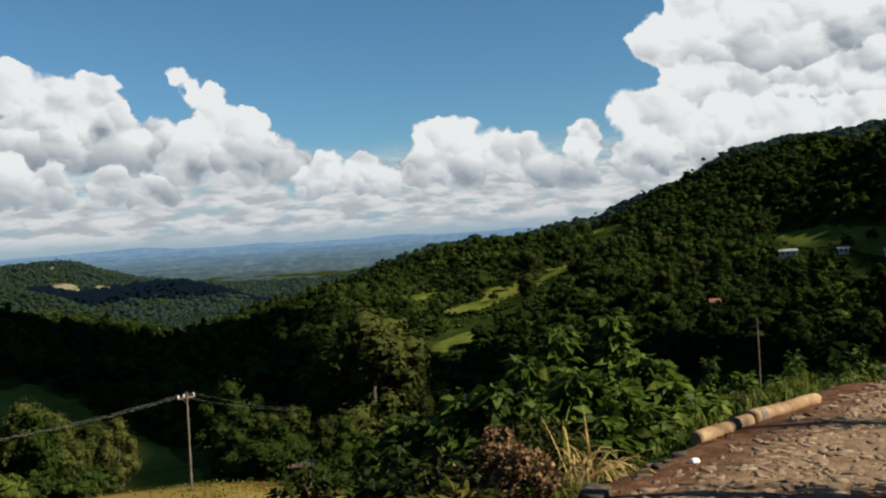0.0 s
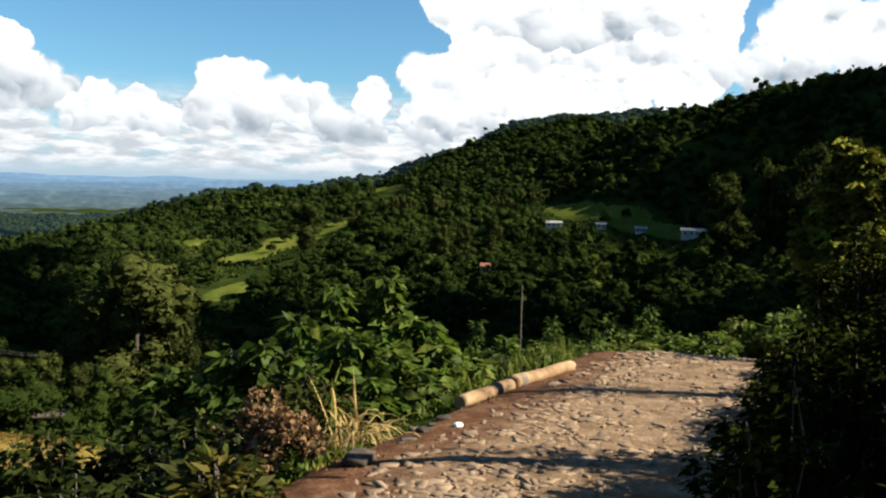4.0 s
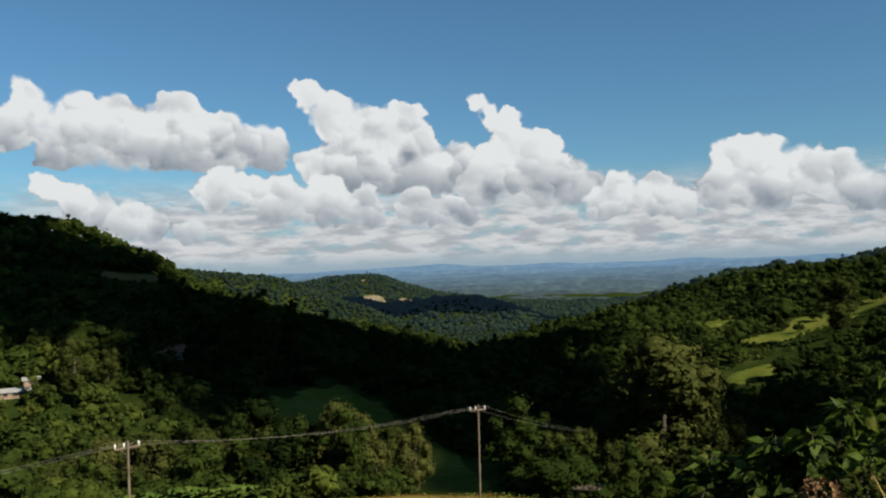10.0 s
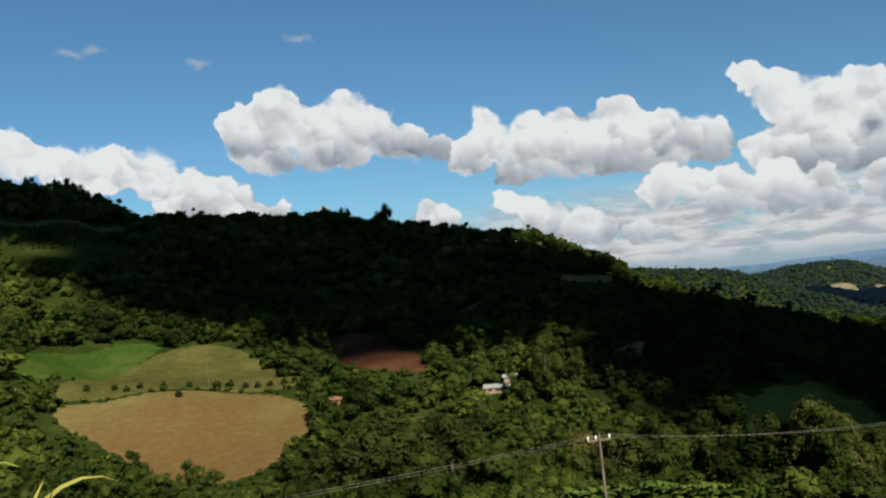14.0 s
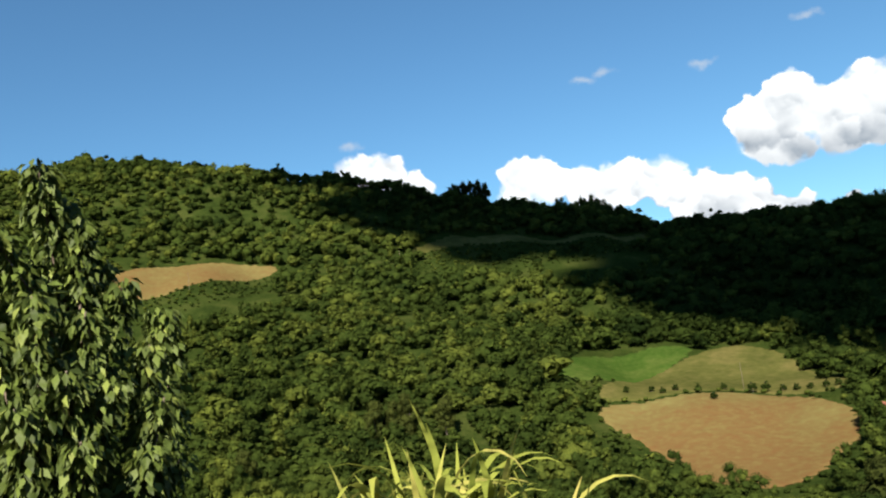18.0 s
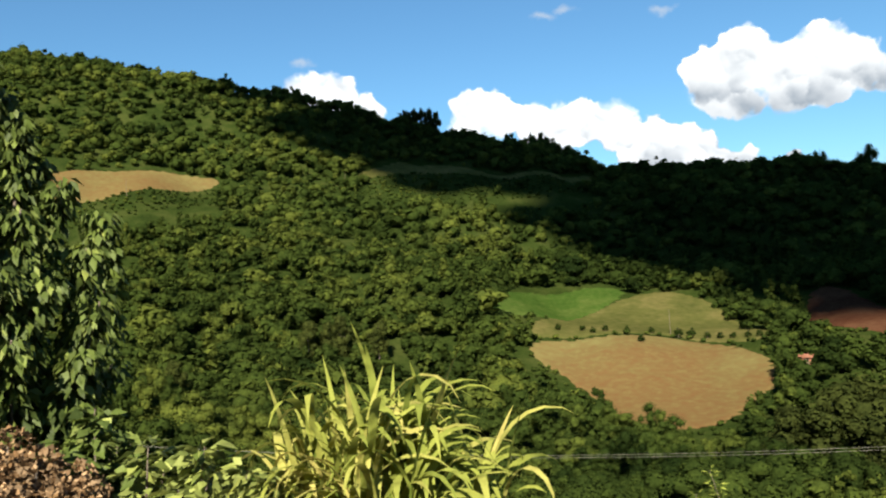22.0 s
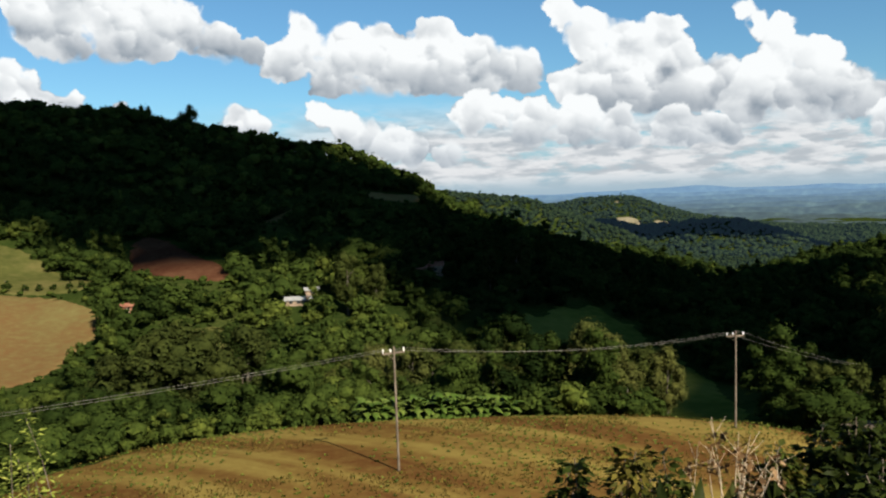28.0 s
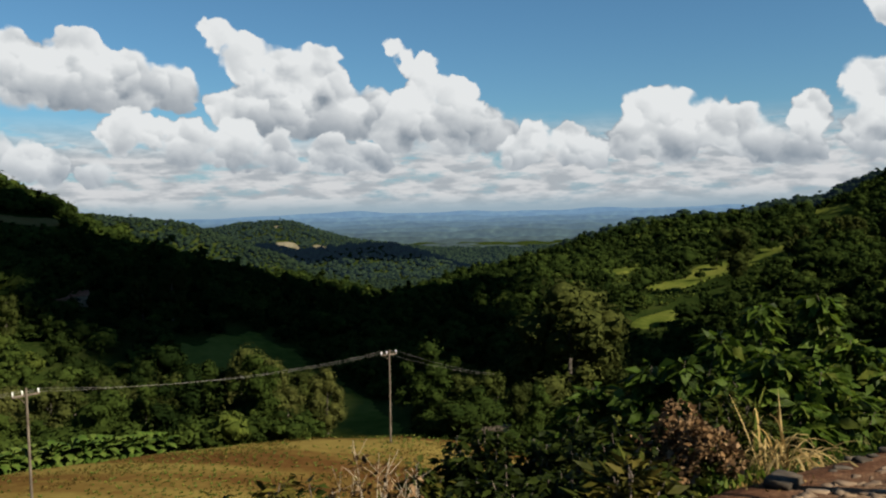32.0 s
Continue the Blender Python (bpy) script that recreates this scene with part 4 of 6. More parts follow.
def woods():
    bands = [(79, 190, -50, 122, 6.9, 1, 8.4), (190, 390, -52, 122, 7.0, 2, 8.8), (390, 760, -54, 122, 7.4, 3, 9.4), (760, 1550, -36, 46, 8.0, 4, 8.2), (1550, 3050, -8, 40, 13.0, 4, 12.5)]
    for k, (r0, r1, a0, a1, gap, lod, h) in enumerate(bands):
        cuts = [(a0, 0), (0, 40), (40, 75), (75, a1)] if r0 < 700 else [(a0, a1)]
        for i, (b0, b1) in enumerate(cuts):
            x, y, z, g = scatter(r0, r1, b0, b1, gap, 100 + 10 * k + i)
            # last argument shifts leaf tone by sector: darker to the right, paler to the left
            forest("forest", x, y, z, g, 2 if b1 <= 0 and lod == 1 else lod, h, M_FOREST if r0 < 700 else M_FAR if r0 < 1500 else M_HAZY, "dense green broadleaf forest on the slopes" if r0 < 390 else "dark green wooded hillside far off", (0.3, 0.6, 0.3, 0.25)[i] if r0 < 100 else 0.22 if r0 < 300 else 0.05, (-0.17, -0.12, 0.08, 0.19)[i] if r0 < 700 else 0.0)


woods()


def fringe():
    """Low bushes on the open ground before the fields, where no trees hide them."""
    g = np.random.RandomState(83)
    n = 300
    i, j = np.meshgrid(np.arange(n), np.arange(n))
    x = (i.ravel() + g.uniform(-0.45, 0.45, n * n)) * 3.9 - 585
    y = (j.ravel() + g.uniform(-0.45, 0.45, n * n)) * 3.9 - 585
    r = np.hypot(x, y)
    w = (r > 120) & (r < 580) & (y > -180)
    x, y = x[w], y[w]
    free, before = np.ones(len(x), bool), np.zeros(len(x), bool)
    for p in CLEAR[1:]:
        free &= ~inside(x, y, p)
        for k in (1.02, 1.04, 1.06, 1.08, 1.10):
            before |= inside(x * k, y * k, p)
    for p in YARDS:
        free &= ~inside(x, y, p)
    w = free & before
    x, y = x[w], y[w]
    forest("undergrowth", x, y, land(x, y), g, 4, 1.9, M_FOREST, "low green scrub along the lower rims of the fields", 0.0, 0.12)


fringe()


def thicket():
    """Undergrowth and low trees that crowd up to the near field's far rim."""
    x, y, z, g = scatter(62, 88, 4, 78, 2.1, 77)
    r = np.hypot(x, y)
    w = np.array([inside(x * k, y * k, CLEAR[0]) for k in (0.90, 0.94, 0.97)]).any(0)
    az = np.degrees(np.arctan2(-x, y))
    w &= ~((az > 31.5) & (az < 43.6) & (r < 80.5))
    forest("thicket", x[w], y[w], z[w], g, 2, 2.9, M_FOREST, "dense green undergrowth along the field's far rim", 0.1, 0.1)


thicket()

# ---------------------------------------------------------------- road
def road():
    s0, s1 = -25, 24
    nn, ss = np.linspace(-0.5, 3.5, 29), np.linspace(s0, s1, 120)
    N, S = np.meshgrid(nn, ss)
    x, y = N * ACROSS[0] + S * ALONG[0], N * ACROSS[1] + S * ALONG[1]
    g = np.random.RandomState(3)
    x, y = x + (N > 3.4) * 0.12 * waves(x, y, 0.9, 4), y + (N > 3.4) * 0.12 * waves(x, y, 0.8, 5)
    z = land(x, y) + 0.03 + g.uniform(0, 0.015, N.shape) - 0.06 * (N > 3.4)
    v = np.stack([x, y, z], -1).reshape(-1, 3)
    k = len(nn)
    i, j = np.meshgrid(np.arange(k - 1), np.arange(len(ss) - 1))
    i, j = i.ravel(), j.ravel()
    f = np.stack([j * k + i, j * k + i + 1, (j + 1) * k + i + 1, (j + 1) * k + i], 1)
    return tagged(new("road", mesh_np("road", v, f, M_SOIL, smooth=True)), "rough country road of sunk stones in reddish soil", "road", kind="structure")


ROAD = road()

# ---------------------------------------------------------------- power line
def tube(bm, a, b, r0, r1, sides=8):
    a, b = Vector(a), Vector(b)
    q = (b - a).to_track_quat("Z", "Y").to_matrix().to_4x4()
    h = (b - a).length
    bmesh.ops.create_cone(bm, cap_ends=True, segments=sides, radius1=r0, radius2=r1, depth=h, matrix=Matrix.Translation((a + b) / 2) @ q)


def box(bm, size, m=Matrix()):
    bmesh.ops.create_cube(bm, size=1, matrix=m @ Matrix.Diagonal((*size, 1)))


def power_pole(place, h, turn, label, arm=1.6, lean=0.0, detailed=True, thick=1.0):
    ob = thing("power_pole", Matrix.Translation(place) @ pose(0, 0, 0, 0, lean, turn), label, "power pole", "power poles")
    bm = bmesh.new()
    tube(bm, (0, 0, -0.6), (0, 0, h), 0.095 * thick, 0.068 * thick, 10)
    part("shaft", bm, M_POLE, ob)
    if detailed:
        bm = bmesh.new()
        box(bm, (arm, 0.10, 0.12), pose(0, 0.11, h - 0.45))
        part("crossarm", bm, M_POLE, ob)
        for x in (-arm * 0.46, -arm * 0.12, arm * 0.46):
            bm = bmesh.new()
            tube(bm, (x, 0.11, h - 0.39), (x, 0.11, h - 0.30), 0.03, 0.03, 8)
            tube(bm, (x, 0.11, h - 0.30), (x, 0.11, h - 0.14), 0.05, 0.035, 8)
            part("insulator", bm, M_WHITE, ob, "white insulator")
        bm = bmesh.new()
        tube(bm, (-arm * 0.3, 0.07, h - 0.45), (0, 0.07, h - 0.95), 0.02, 0.02, 6)
        part("brace", bm, M_POLE, ob)
    return ob


def standing(az, r):
    p = at(az, r)
    p.z = ground_z(p.x, p.y)
    return p


P1, P2, P3, P4 = standing(17.6, 72), standing(40.3, 55), standing(-20.2, 42), standing(50.6, 150)
PF, PA, PB = standing(65.7, 285), standing(86.8, 470), standing(100.9, 414)
P0, P5 = standing(103.0, 65), standing(8.2, 112)
H1, H2, H0, H5 = 8.3, 8.6, 7.2, 9.0
power_pole(P1, H1, 50, "weathered wooden power pole at the field's far corner", lean=0.6)
power_pole(P2, H2, 62, "weathered wooden power pole in the cropped field", lean=-0.6)
power_pole(P0, H0, 70, "wooden power pole below the roadside tree")
power_pole(P5, H5, 60, "wooden power pole among the gum trees")
power_pole(P3, EYE + 42 * math.tan(radians(-6.4)) - P3.z, 0, "plain grey wooden pole among the trees below the road", detailed=False, thick=0.5)
power_pole(P4, 9.0, 55, "wooden power pole rising from the trees", detailed=False)
for p in (PF, PA, PB):
    power_pole(p, 8.5, 0, "pale pole on the far slope", detailed=False)


def wires(a, ha, b, hb, sag, turn_a, turn_b):
    """Two slack wires between two poles, one object each."""
    for x, up in ((-0.73, 0.0), (0.73, -0.12)):
        p = Matrix.Translation(a) @ pose(0, 0, 0, 0, 0, turn_a) @ Vector((x, 0.11, ha - 0.14 + up * 0.2))
        q = Matrix.Translation(b) @ pose(0, 0, 0, 0, 0, turn_b) @ Vector((x, 0.11, hb - 0.14 + up * 0.2))
        bm = bmesh.new()
        pts = [p.lerp(q, t / 14) - Vector((0, 0, 4 * (sag - up) * (t / 14) * (1 - t / 14))) for t in range(15)]
        side = (q - p).cross(Vector((0, 0, 1))).normalized()
        rings = [[bm.verts.new(u + side * 0.008 * a + Vector((0, 0, 0.008 * b))) for a, b in ((1, 0), (0, 1), (-1, 0), (0, -1))] for u in pts]
        for u, v in zip(rings, rings[1:]):
            for k in range(4):
                bm.faces.new((u[k], u[(k + 1) % 4], v[(k + 1) % 4], v[k]))
        tagged(part("power_line", bm, M_WIRE, None), "thin grey power line hung between wooden poles", "power line", "power lines")


wires(P1, H1, P2, H2, 0.7, 50, 62)
wires(P2, H2, P0, H0, 1.0, 62, 70)
wires(P1, H1, P5, H5, 0.6, 50, 60)

# ---------------------------------------------------------------- roadside plants
def leaf_mesh(name, pts, ways, length, width, tint, material, g, fold=0.25):
    """Pointed leaves: base, two shoulders, tip, folded along the middle; tips point along ways."""
    n = len(pts)
    L = (length * g.uniform(0.65, 1.25, n))[:, None]
    W = L * (width / length) * 0.5
    t = ways / np.linalg.norm(ways, axis=1)[:, None]
    s = np.cross(t, g.normal(0, 0.55, (n, 3)) + (0, 0, 1))
    s /= np.linalg.norm(s, axis=1)[:, None] + 1e-9
    u = np.cross(s, t)
    a, tip = pts, pts + t * L - u * L * 0.12
    mid = pts + t * L * 0.42
    left, right = mid + s * W + u * W * fold, mid - s * W + u * W * fold
    v = np.stack([a, left, tip, right], 1).reshape(-1, 3)
    i = np.arange(n) * 4
    f = np.stack([i, i + 1, i + 2, i + 3], 1)
    return mesh_np(name, v, f, material, np.repeat(np.clip(tint, 0, 1), 4))


def hang(name, me, parent, label=""):
    ob = new(name, me)
    ob.parent = parent
    return tagged(ob, label)


def shoots_thing(name, place, shoots, label, category, material, g, leaf=(0.2, 0.12), count=120, droop=0.6, start=0.25, tone=0.5, spread=0.12, stem=0.015, whorl=0.0, group=""):
    """A plant of stems with leaves along them. shoots: base and tip of each stem, from the plant's place."""
    ob = thing(name, Matrix.Translation(place), label, category, group)
    bm = bmesh.new()
    P, D, T = [], [], []
    for base, tip in shoots:
        base, tip = Vector(base), Vector(tip)
        bend = Vector((g.normal(0, 0.06), g.normal(0, 0.06), 0)) * (tip - base).length
        line = [base.lerp(tip, t / 5) + bend * math.sin(math.pi * t / 5) for t in range(6)]
        for k in range(5):
            r = stem * (1 - 0.15 * k)
            tube(bm, line[k], line[k + 1], r, r * 0.85, 5)
        n = count if isinstance(count, int) else int(count[0] * (tip - base).length)
        q = start + (1 - start) * g.uniform(0, 1, n) ** 0.8
        if whorl:
            q = np.where(g.uniform(0, 1, n) < whorl, g.uniform(0.9, 1.0, n), q)
        pts = np.array([line[min(int(x * 5), 4)].lerp(line[min(int(x * 5), 4) + 1], x * 5 - min(int(x * 5), 4)) for x in q])
        a = g.uniform(0, 6.28, n)
        out = np.stack([np.cos(a), np.sin(a), g.normal(0.1, 0.3, n)], 1)
        pts = pts + out * (spread * (1.15 - 0.6 * q) * g.uniform(0.2, 1.2, n))[:, None]
        P.append(pts)
        D.append(out - np.array([0, 0, 1]) * (droop * g.uniform(0.4, 1.5, n))[:, None])
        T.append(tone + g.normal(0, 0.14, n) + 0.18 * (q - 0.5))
    part("branchwork", bm, M_BARK, ob)
    hang("foliage", leaf_mesh("foliage", np.concatenate(P), np.concatenate(D), leaf[0], leaf[1], np.concatenate(T), material, g), ob)
    return ob


def bush(az, r, top_el, width, label, g, material=M_LEAF, leaf=(0.2, 0.11), stems=16, density=70, droop=0.5, tone=0.45, category="shrub", name="shrub", whorl=0.25, depth=0.8, spread=0.16):
    """A rounded shrub: bearing, distance, height of its top in degrees as seen from the road, and width."""
    p = standing(az, r)
    h = EYE + r * math.tan(radians(top_el)) - p.z
    h = max(h, 0.35)
    sh = []
    for k in range(stems):
        a, q = g.uniform(0, 6.28), math.sqrt(g.uniform(0, 1))
        z = h * (1 - 0.55 * q * q) * g.uniform(0.72, 1.0) if k else h
        if k == 0:
            q = 0.15
        sh.append(((g.normal(0, 0.06), g.normal(0, 0.06), -0.1), (math.cos(a) * q * width * 0.5, math.sin(a) * q * width * 0.5 * depth, z)))
    return shoots_thing(name, p, sh, label, category, material, g, leaf, (density,), droop, 0.15, tone, spread, 0.012, whorl, "roadside shrubs")


M_TREELEAF = foliage("tree leaves", (0.016, 0.028, 0.005), (0.074, 0.104, 0.022), (0.19, 0.22, 0.06), 0.26, 1.6, 0.2)
G = np.random.RandomState(11)
# big-leaved shrubs between the road and the slope
for az, r, el, w, tone in [(-10.6, 10.4, -5.9, 1.5, 0.5), (-8.0, 10.0, -6.6, 1.2, 0.55), (-13.2, 10.2, -8.6, 1.3, 0.55), (-5.4, 9.2, -8.6, 1.2, 0.5), (-3.2, 9.0, -10.2, 1.1, 0.42), (-15.0, 9.8, -10.4, 0.9, 0.6),
                           (-0.4, 9.2, -10.6, 1.1, 0.35), (2.6, 9.4, -12.2, 1.1, 0.3), (-8.5, 8.6, -9.8, 1.3, 0.5), (-11.6, 8.8, -10.6, 1.0, 0.6)]:
    bush(az, r, el, w, "leafy green shrub with large pointed leaves at the roadside", G, M_SHRUB, leaf=(0.20, 0.105), stems=18, density=56, tone=tone - 0.05, whorl=0.4, spread=0.18)
# lower weeds and shrubs nearer the road
for az, r, el, w, tone in [(1.2, 6.0, -13.9, 0.8, 0.5), (0.2, 5.4, -16.5, 0.7, 0.5), (-0.9, 5.2, -17.6, 0.6, 0.6), (4.0, 6.4, -15.4, 0.9, 0.15), (6.6, 6.4, -15.0, 0.9, 0.15), (9.4, 6.5, -14.4, 0.8, 0.2), (11.6, 6.8, -14.8, 0.7, 0.25),
                           (8.0, 5.6, -17.0, 0.9, 0.2), (5.0, 5.4, -17.5, 0.9, 0.25), (2.6, 5.3, -17.4, 0.8, 0.3), (3.8, 7.4, -13.6, 0.9, 0.15), (-3.6, 7.6, -12.4, 1.0, 0.4), (-6.0, 7.8, -11.6, 0.9, 0.5), (14.0, 6.2, -16.6, 0.6, 0.6)]:
    bush(az, r, el - 0.5, w, "low dark green weed bush on the verge", G, leaf=(0.095, 0.048), stems=18, density=95, tone=tone, droop=0.3, whorl=0.2, spread=0.1)
# bushes on the slope just past the road's bend
for az, r, el, w, tone in [(-27.5, 17, -9.4, 1.6, 0.75), (-30.5, 18, -9.0, 1.7, 0.5), (-34.4, 20, -7.9, 1.8, 0.7), (-32.6, 17, -9.0, 1.4, 0.55), (-24.6, 16, -10.0, 1.4, 0.5), (-21.8, 16, -10.2, 1.3, 0.6), (-19.4, 17, -9.8, 1.5, 0.4), (-36.8, 20, -7.4, 2.0, 0.45),
                           (-25.8, 24, -8.4, 2.4, 0.35), (-29.0, 26, -7.6, 2.6, 0.35), (-22.6, 24, -8.6, 2.4, 0.3), (-17.0, 22, -9.0, 2.2, 0.3), (-39.0, 22, -6.0, 2.6, 0.4), (-14.0, 20, -9.0, 2.0, 0.3)]:
    bush(az, r, el, w, "leafy bush on the slope past the bend", G, M_SHRUB, leaf=(0.17, 0.09), stems=16, density=60, tone=tone, droop=0.3, whorl=0.3, spread=0.22)
# yellowing plant with long leaves
bush(0.4, 5.0, -18.0, 0.5, "yellowing plant with long upright leaves", G, leaf=(0.15, 0.045), stems=8, density=45, tone=0.85, droop=-0.3, whorl=0.4)
bush(24.0, 6.0, -18.0, 0.4, "small yellow-green leafy plant on the bank", G, leaf=(0.1, 0.05), stems=8, density=60, tone=0.9, droop=0.1)
bush(28.0, 6.4, -18.4, 0.5, "small dark leafy plant on the bank", G, leaf=(0.1, 0.06), stems=9, density=60, tone=0.4, droop=0.2)
bush(22.0, 6.6, -18.2, 0.6, "small dark leafy plant on the bank", G, leaf=(0.1, 0.06), stems=9, density=60, tone=0.4, droop=0.2)
# bushes under the roadside tree
for az, r, el, w, tone in [(98.0, 5.6, -9.6, 0.8, 0.85), (101.2, 5.8, -9.4, 0.7, 0.8), (95.0, 5.5, -11.4, 0.7, 0.85), (104.5, 6.4, -6.6, 0.9, 0.5), (106.0, 6.2, -8.8, 0.8, 0.45)]:
    bush(az, r, el, w, "light green leafy bush beside the road", G, M_TREELEAF, leaf=(0.12, 0.08), stems=16, density=70, tone=tone, droop=0.4)


def roadside_tree():
    """Slender shoots with hanging leaves."""
    g = np.random.RandomState(41)
    c = standing(109.5, 7.6)
    sh = []
    for az, el, dr in [(109.7, 15.3, 0), (107.6, 11.6, 0.2), (108.4, 13.0, 0.3), (114.2, 13.6, 0), (112.2, 11.0, 0.3), (113.2, 12.2, -0.2), (117.0, 12.0, 0), (115.6, 9.5, -0.4), (105.2, 7.6, 0.2), (103.2, 5.6, 0.3), (104.0, 3.4, -0.2),
                       (107.6, 6.0, -0.5), (110.6, 7.2, -0.6), (113.2, 5.0, -0.6), (116.5, 6.0, -0.5), (118.5, 10.0, 0.2), (119.5, 7.0, 0), (103.4, 0.0, -0.4), (106.2, 1.6, -0.6), (109.0, 2.4, -0.8), (112.0, 0.5, -0.9),
                       (102.8, -4.0, -0.2), (104.5, -3.0, -0.7), (108.5, -2.0, -1.0), (115.5, 1.5, -0.8), (118.5, 2.5, -0.5), (110.5, 9.4, 0.4), (115.2, 11.2, 0.4), (106.6, 9.0, 0.4)]:
        q = at(az, 7.6 + dr, 0) - c
        q.z = EYE + (7.6 + dr) * math.tan(radians(el)) - c.z
        sh.append(((q.x * 0.3 + g.normal(0, 0.05), q.y * 0.3 + g.normal(0, 0.05), 0.0), q))
    ob = shoots_thing("roadside_tree", c, sh, "young roadside tree with many drooping pointed leaves", "tree", M_TREELEAF, g, (0.12, 0.062), (235,), 1.7, 0.16, 0.42, 0.19, 0.022, 0.12)
    bm = bmesh.new()
    tube(bm, (0, 0, -0.3), (0.02, 0.03, 1.2), 0.09, 0.06, 9)
    part("trunk", bm, M_BARK, ob)


roadside_tree()


def blades(name, place, n, length, width, label, category, material, seed, lean=0.6, spread=0.25, tone=0.55, upright=0.25, group="", single=False):
    """A tussock of long arching blades."""
    g = np.random.RandomState(seed)
    ob = thing(name, Matrix.Translation(place), label, category, group)
    vs, fs, ts, k = [], [], [], 0
    for _ in range(n):
        a = g.uniform(0, 6.28)
        d = np.array([math.cos(a), math.sin(a), 0])
        side = np.array([-d[1], d[0], 0])
        L, w = length * g.uniform(0.55, 1.1), width * g.uniform(0.6, 1.2)
        arch = lean * g.uniform(0.4, 1.5) if g.uniform() > upright else 0.12
        base = np.array([g.normal(0, spread), g.normal(0, spread), -0.05])
        steps = 8
        pos, ang = base.copy(), g.uniform(0.02, 0.15 + 0.4 * lean)
        row = []
        for i in range(steps + 1):
            t = i / steps
            ww = w * (0.55 + 0.9 * t) if t < 0.4 else w * 0.95 * (1 - ((t - 0.4) / 0.6) ** 1.6)
            row += [pos - side * ww * 0.5, pos + side * ww * 0.5 + np.array([0, 0, ww * 0.25])]
            pos = pos + (d * math.sin(ang) + np.array([0, 0, math.cos(ang)])) * L / steps
            ang += arch * 2.6 / steps * (0.4 + 1.4 * t)
        tint = tone + g.normal(0, 0.2)
        if single:
            hang("blade", mesh_np("blade", np.array(row), np.array([[2 * i, 2 * i + 1, 2 * i + 3, 2 * i + 2] for i in range(steps)]), material, np.clip([tint] * len(row), 0, 1), smooth=True), ob)
            continue
        vs += row
        fs += [[k + 2 * i, k + 2 * i + 1, k + 2 * i + 3, k + 2 * i + 2] for i in range(steps)]
        ts += [tint] * len(row)
        k += len(row)
    if not single:
        tagged(hang("tuft", mesh_np("tuft", np.array(vs), np.array(fs), material, np.clip(ts, 0, 1)), ob), kind="stuff")
    return ob


def cane_clump(place, canes, spread, height, label, seed, tone=0.6):
    """Upright canes, each with long blades that arch out from its upper joints."""
    g = np.random.RandomState(seed)
    ob = thing("cane_clump", Matrix.Translation(place), label, "cane grass", "cane grass")
    for _ in range(canes):
        q = np.array([g.normal(0, spread), g.normal(0, spread), 0])
        h = height * g.uniform(0.6, 0.95)
        lean = np.array([q[0] * 0.25, q[1] * 0.25, 0]) + (g.normal(0, 0.06), g.normal(0, 0.06), 0)
        bm = bmesh.new()
        tube(bm, Vector(q - (0, 0, 0.1)), Vector(q + lean + (0, 0, h)), 0.014, 0.008, 6)
        part("cane", bm, M_REED, ob)
        for k in range(8):
            t = g.uniform(0.4, 1.0)
            a = g.uniform(0, 6.28)
            d = np.array([math.cos(a), math.sin(a), 0])
            side = np.array([-d[1], d[0], 0])
            L, w = g.uniform(0.55, 1.0), g.uniform(0.04, 0.068)
            pos, ang, arch = q + lean * t + (0, 0, h * t), g.uniform(0.1, 0.55), g.uniform(1.7, 3.5) if k else 0.3
            row = []
            for i in range(9):
                u = i / 8
                ww = w * min(1.0, 0.5 + 1.6 * u) * (1 - max(0, (u - 0.45) / 0.55) ** 1.7)
                row += [pos - side * ww * 0.5, pos + side * ww * 0.5 + (0, 0, ww * 0.25)]
                pos = pos + (d * math.sin(ang) + np.array([0, 0, math.cos(ang)])) * L / 8
                ang += arch / 8 * (0.5 + 1.2 * u)
            tint = np.clip([tone + g.normal(0, 0.18)] * len(row), 0, 1)
            hang("blade", mesh_np("blade", np.array(row), np.array([[2 * i, 2 * i + 1, 2 * i + 3, 2 * i + 2] for i in range(8)]), M_REED, tint, smooth=True), ob)
    return ob


CANE = "clump of yellow-green cane grass with arching blades"
cane_clump(standing(86.0, 5.4), 24, 0.18, 1.16, "tall " + CANE, 3, 0.6)
cane_clump(standing(90.5, 5.6), 8, 0.15, 0.88, "low " + CANE, 5, 0.75)
cane_clump(standing(82.5, 5.3), 5, 0.13, 0.78, "low " + CANE, 6, 0.6)
blades("dry_tussock", standing(-9.2, 7.0), 110, 0.9, 0.016, "dry straw-yellow grass tussock on the verge", "grass tussock", M_STRAW, 7, 2.0, 0.09, 0.9, 0.04)
blades("grass_tussock", standing(-6.6, 7.9), 50, 0.95, 0.03, "green grass tussock beside dry straw", "grass tussock", M_REED, 8, 0.8, 0.16, 0.2, 0.2)


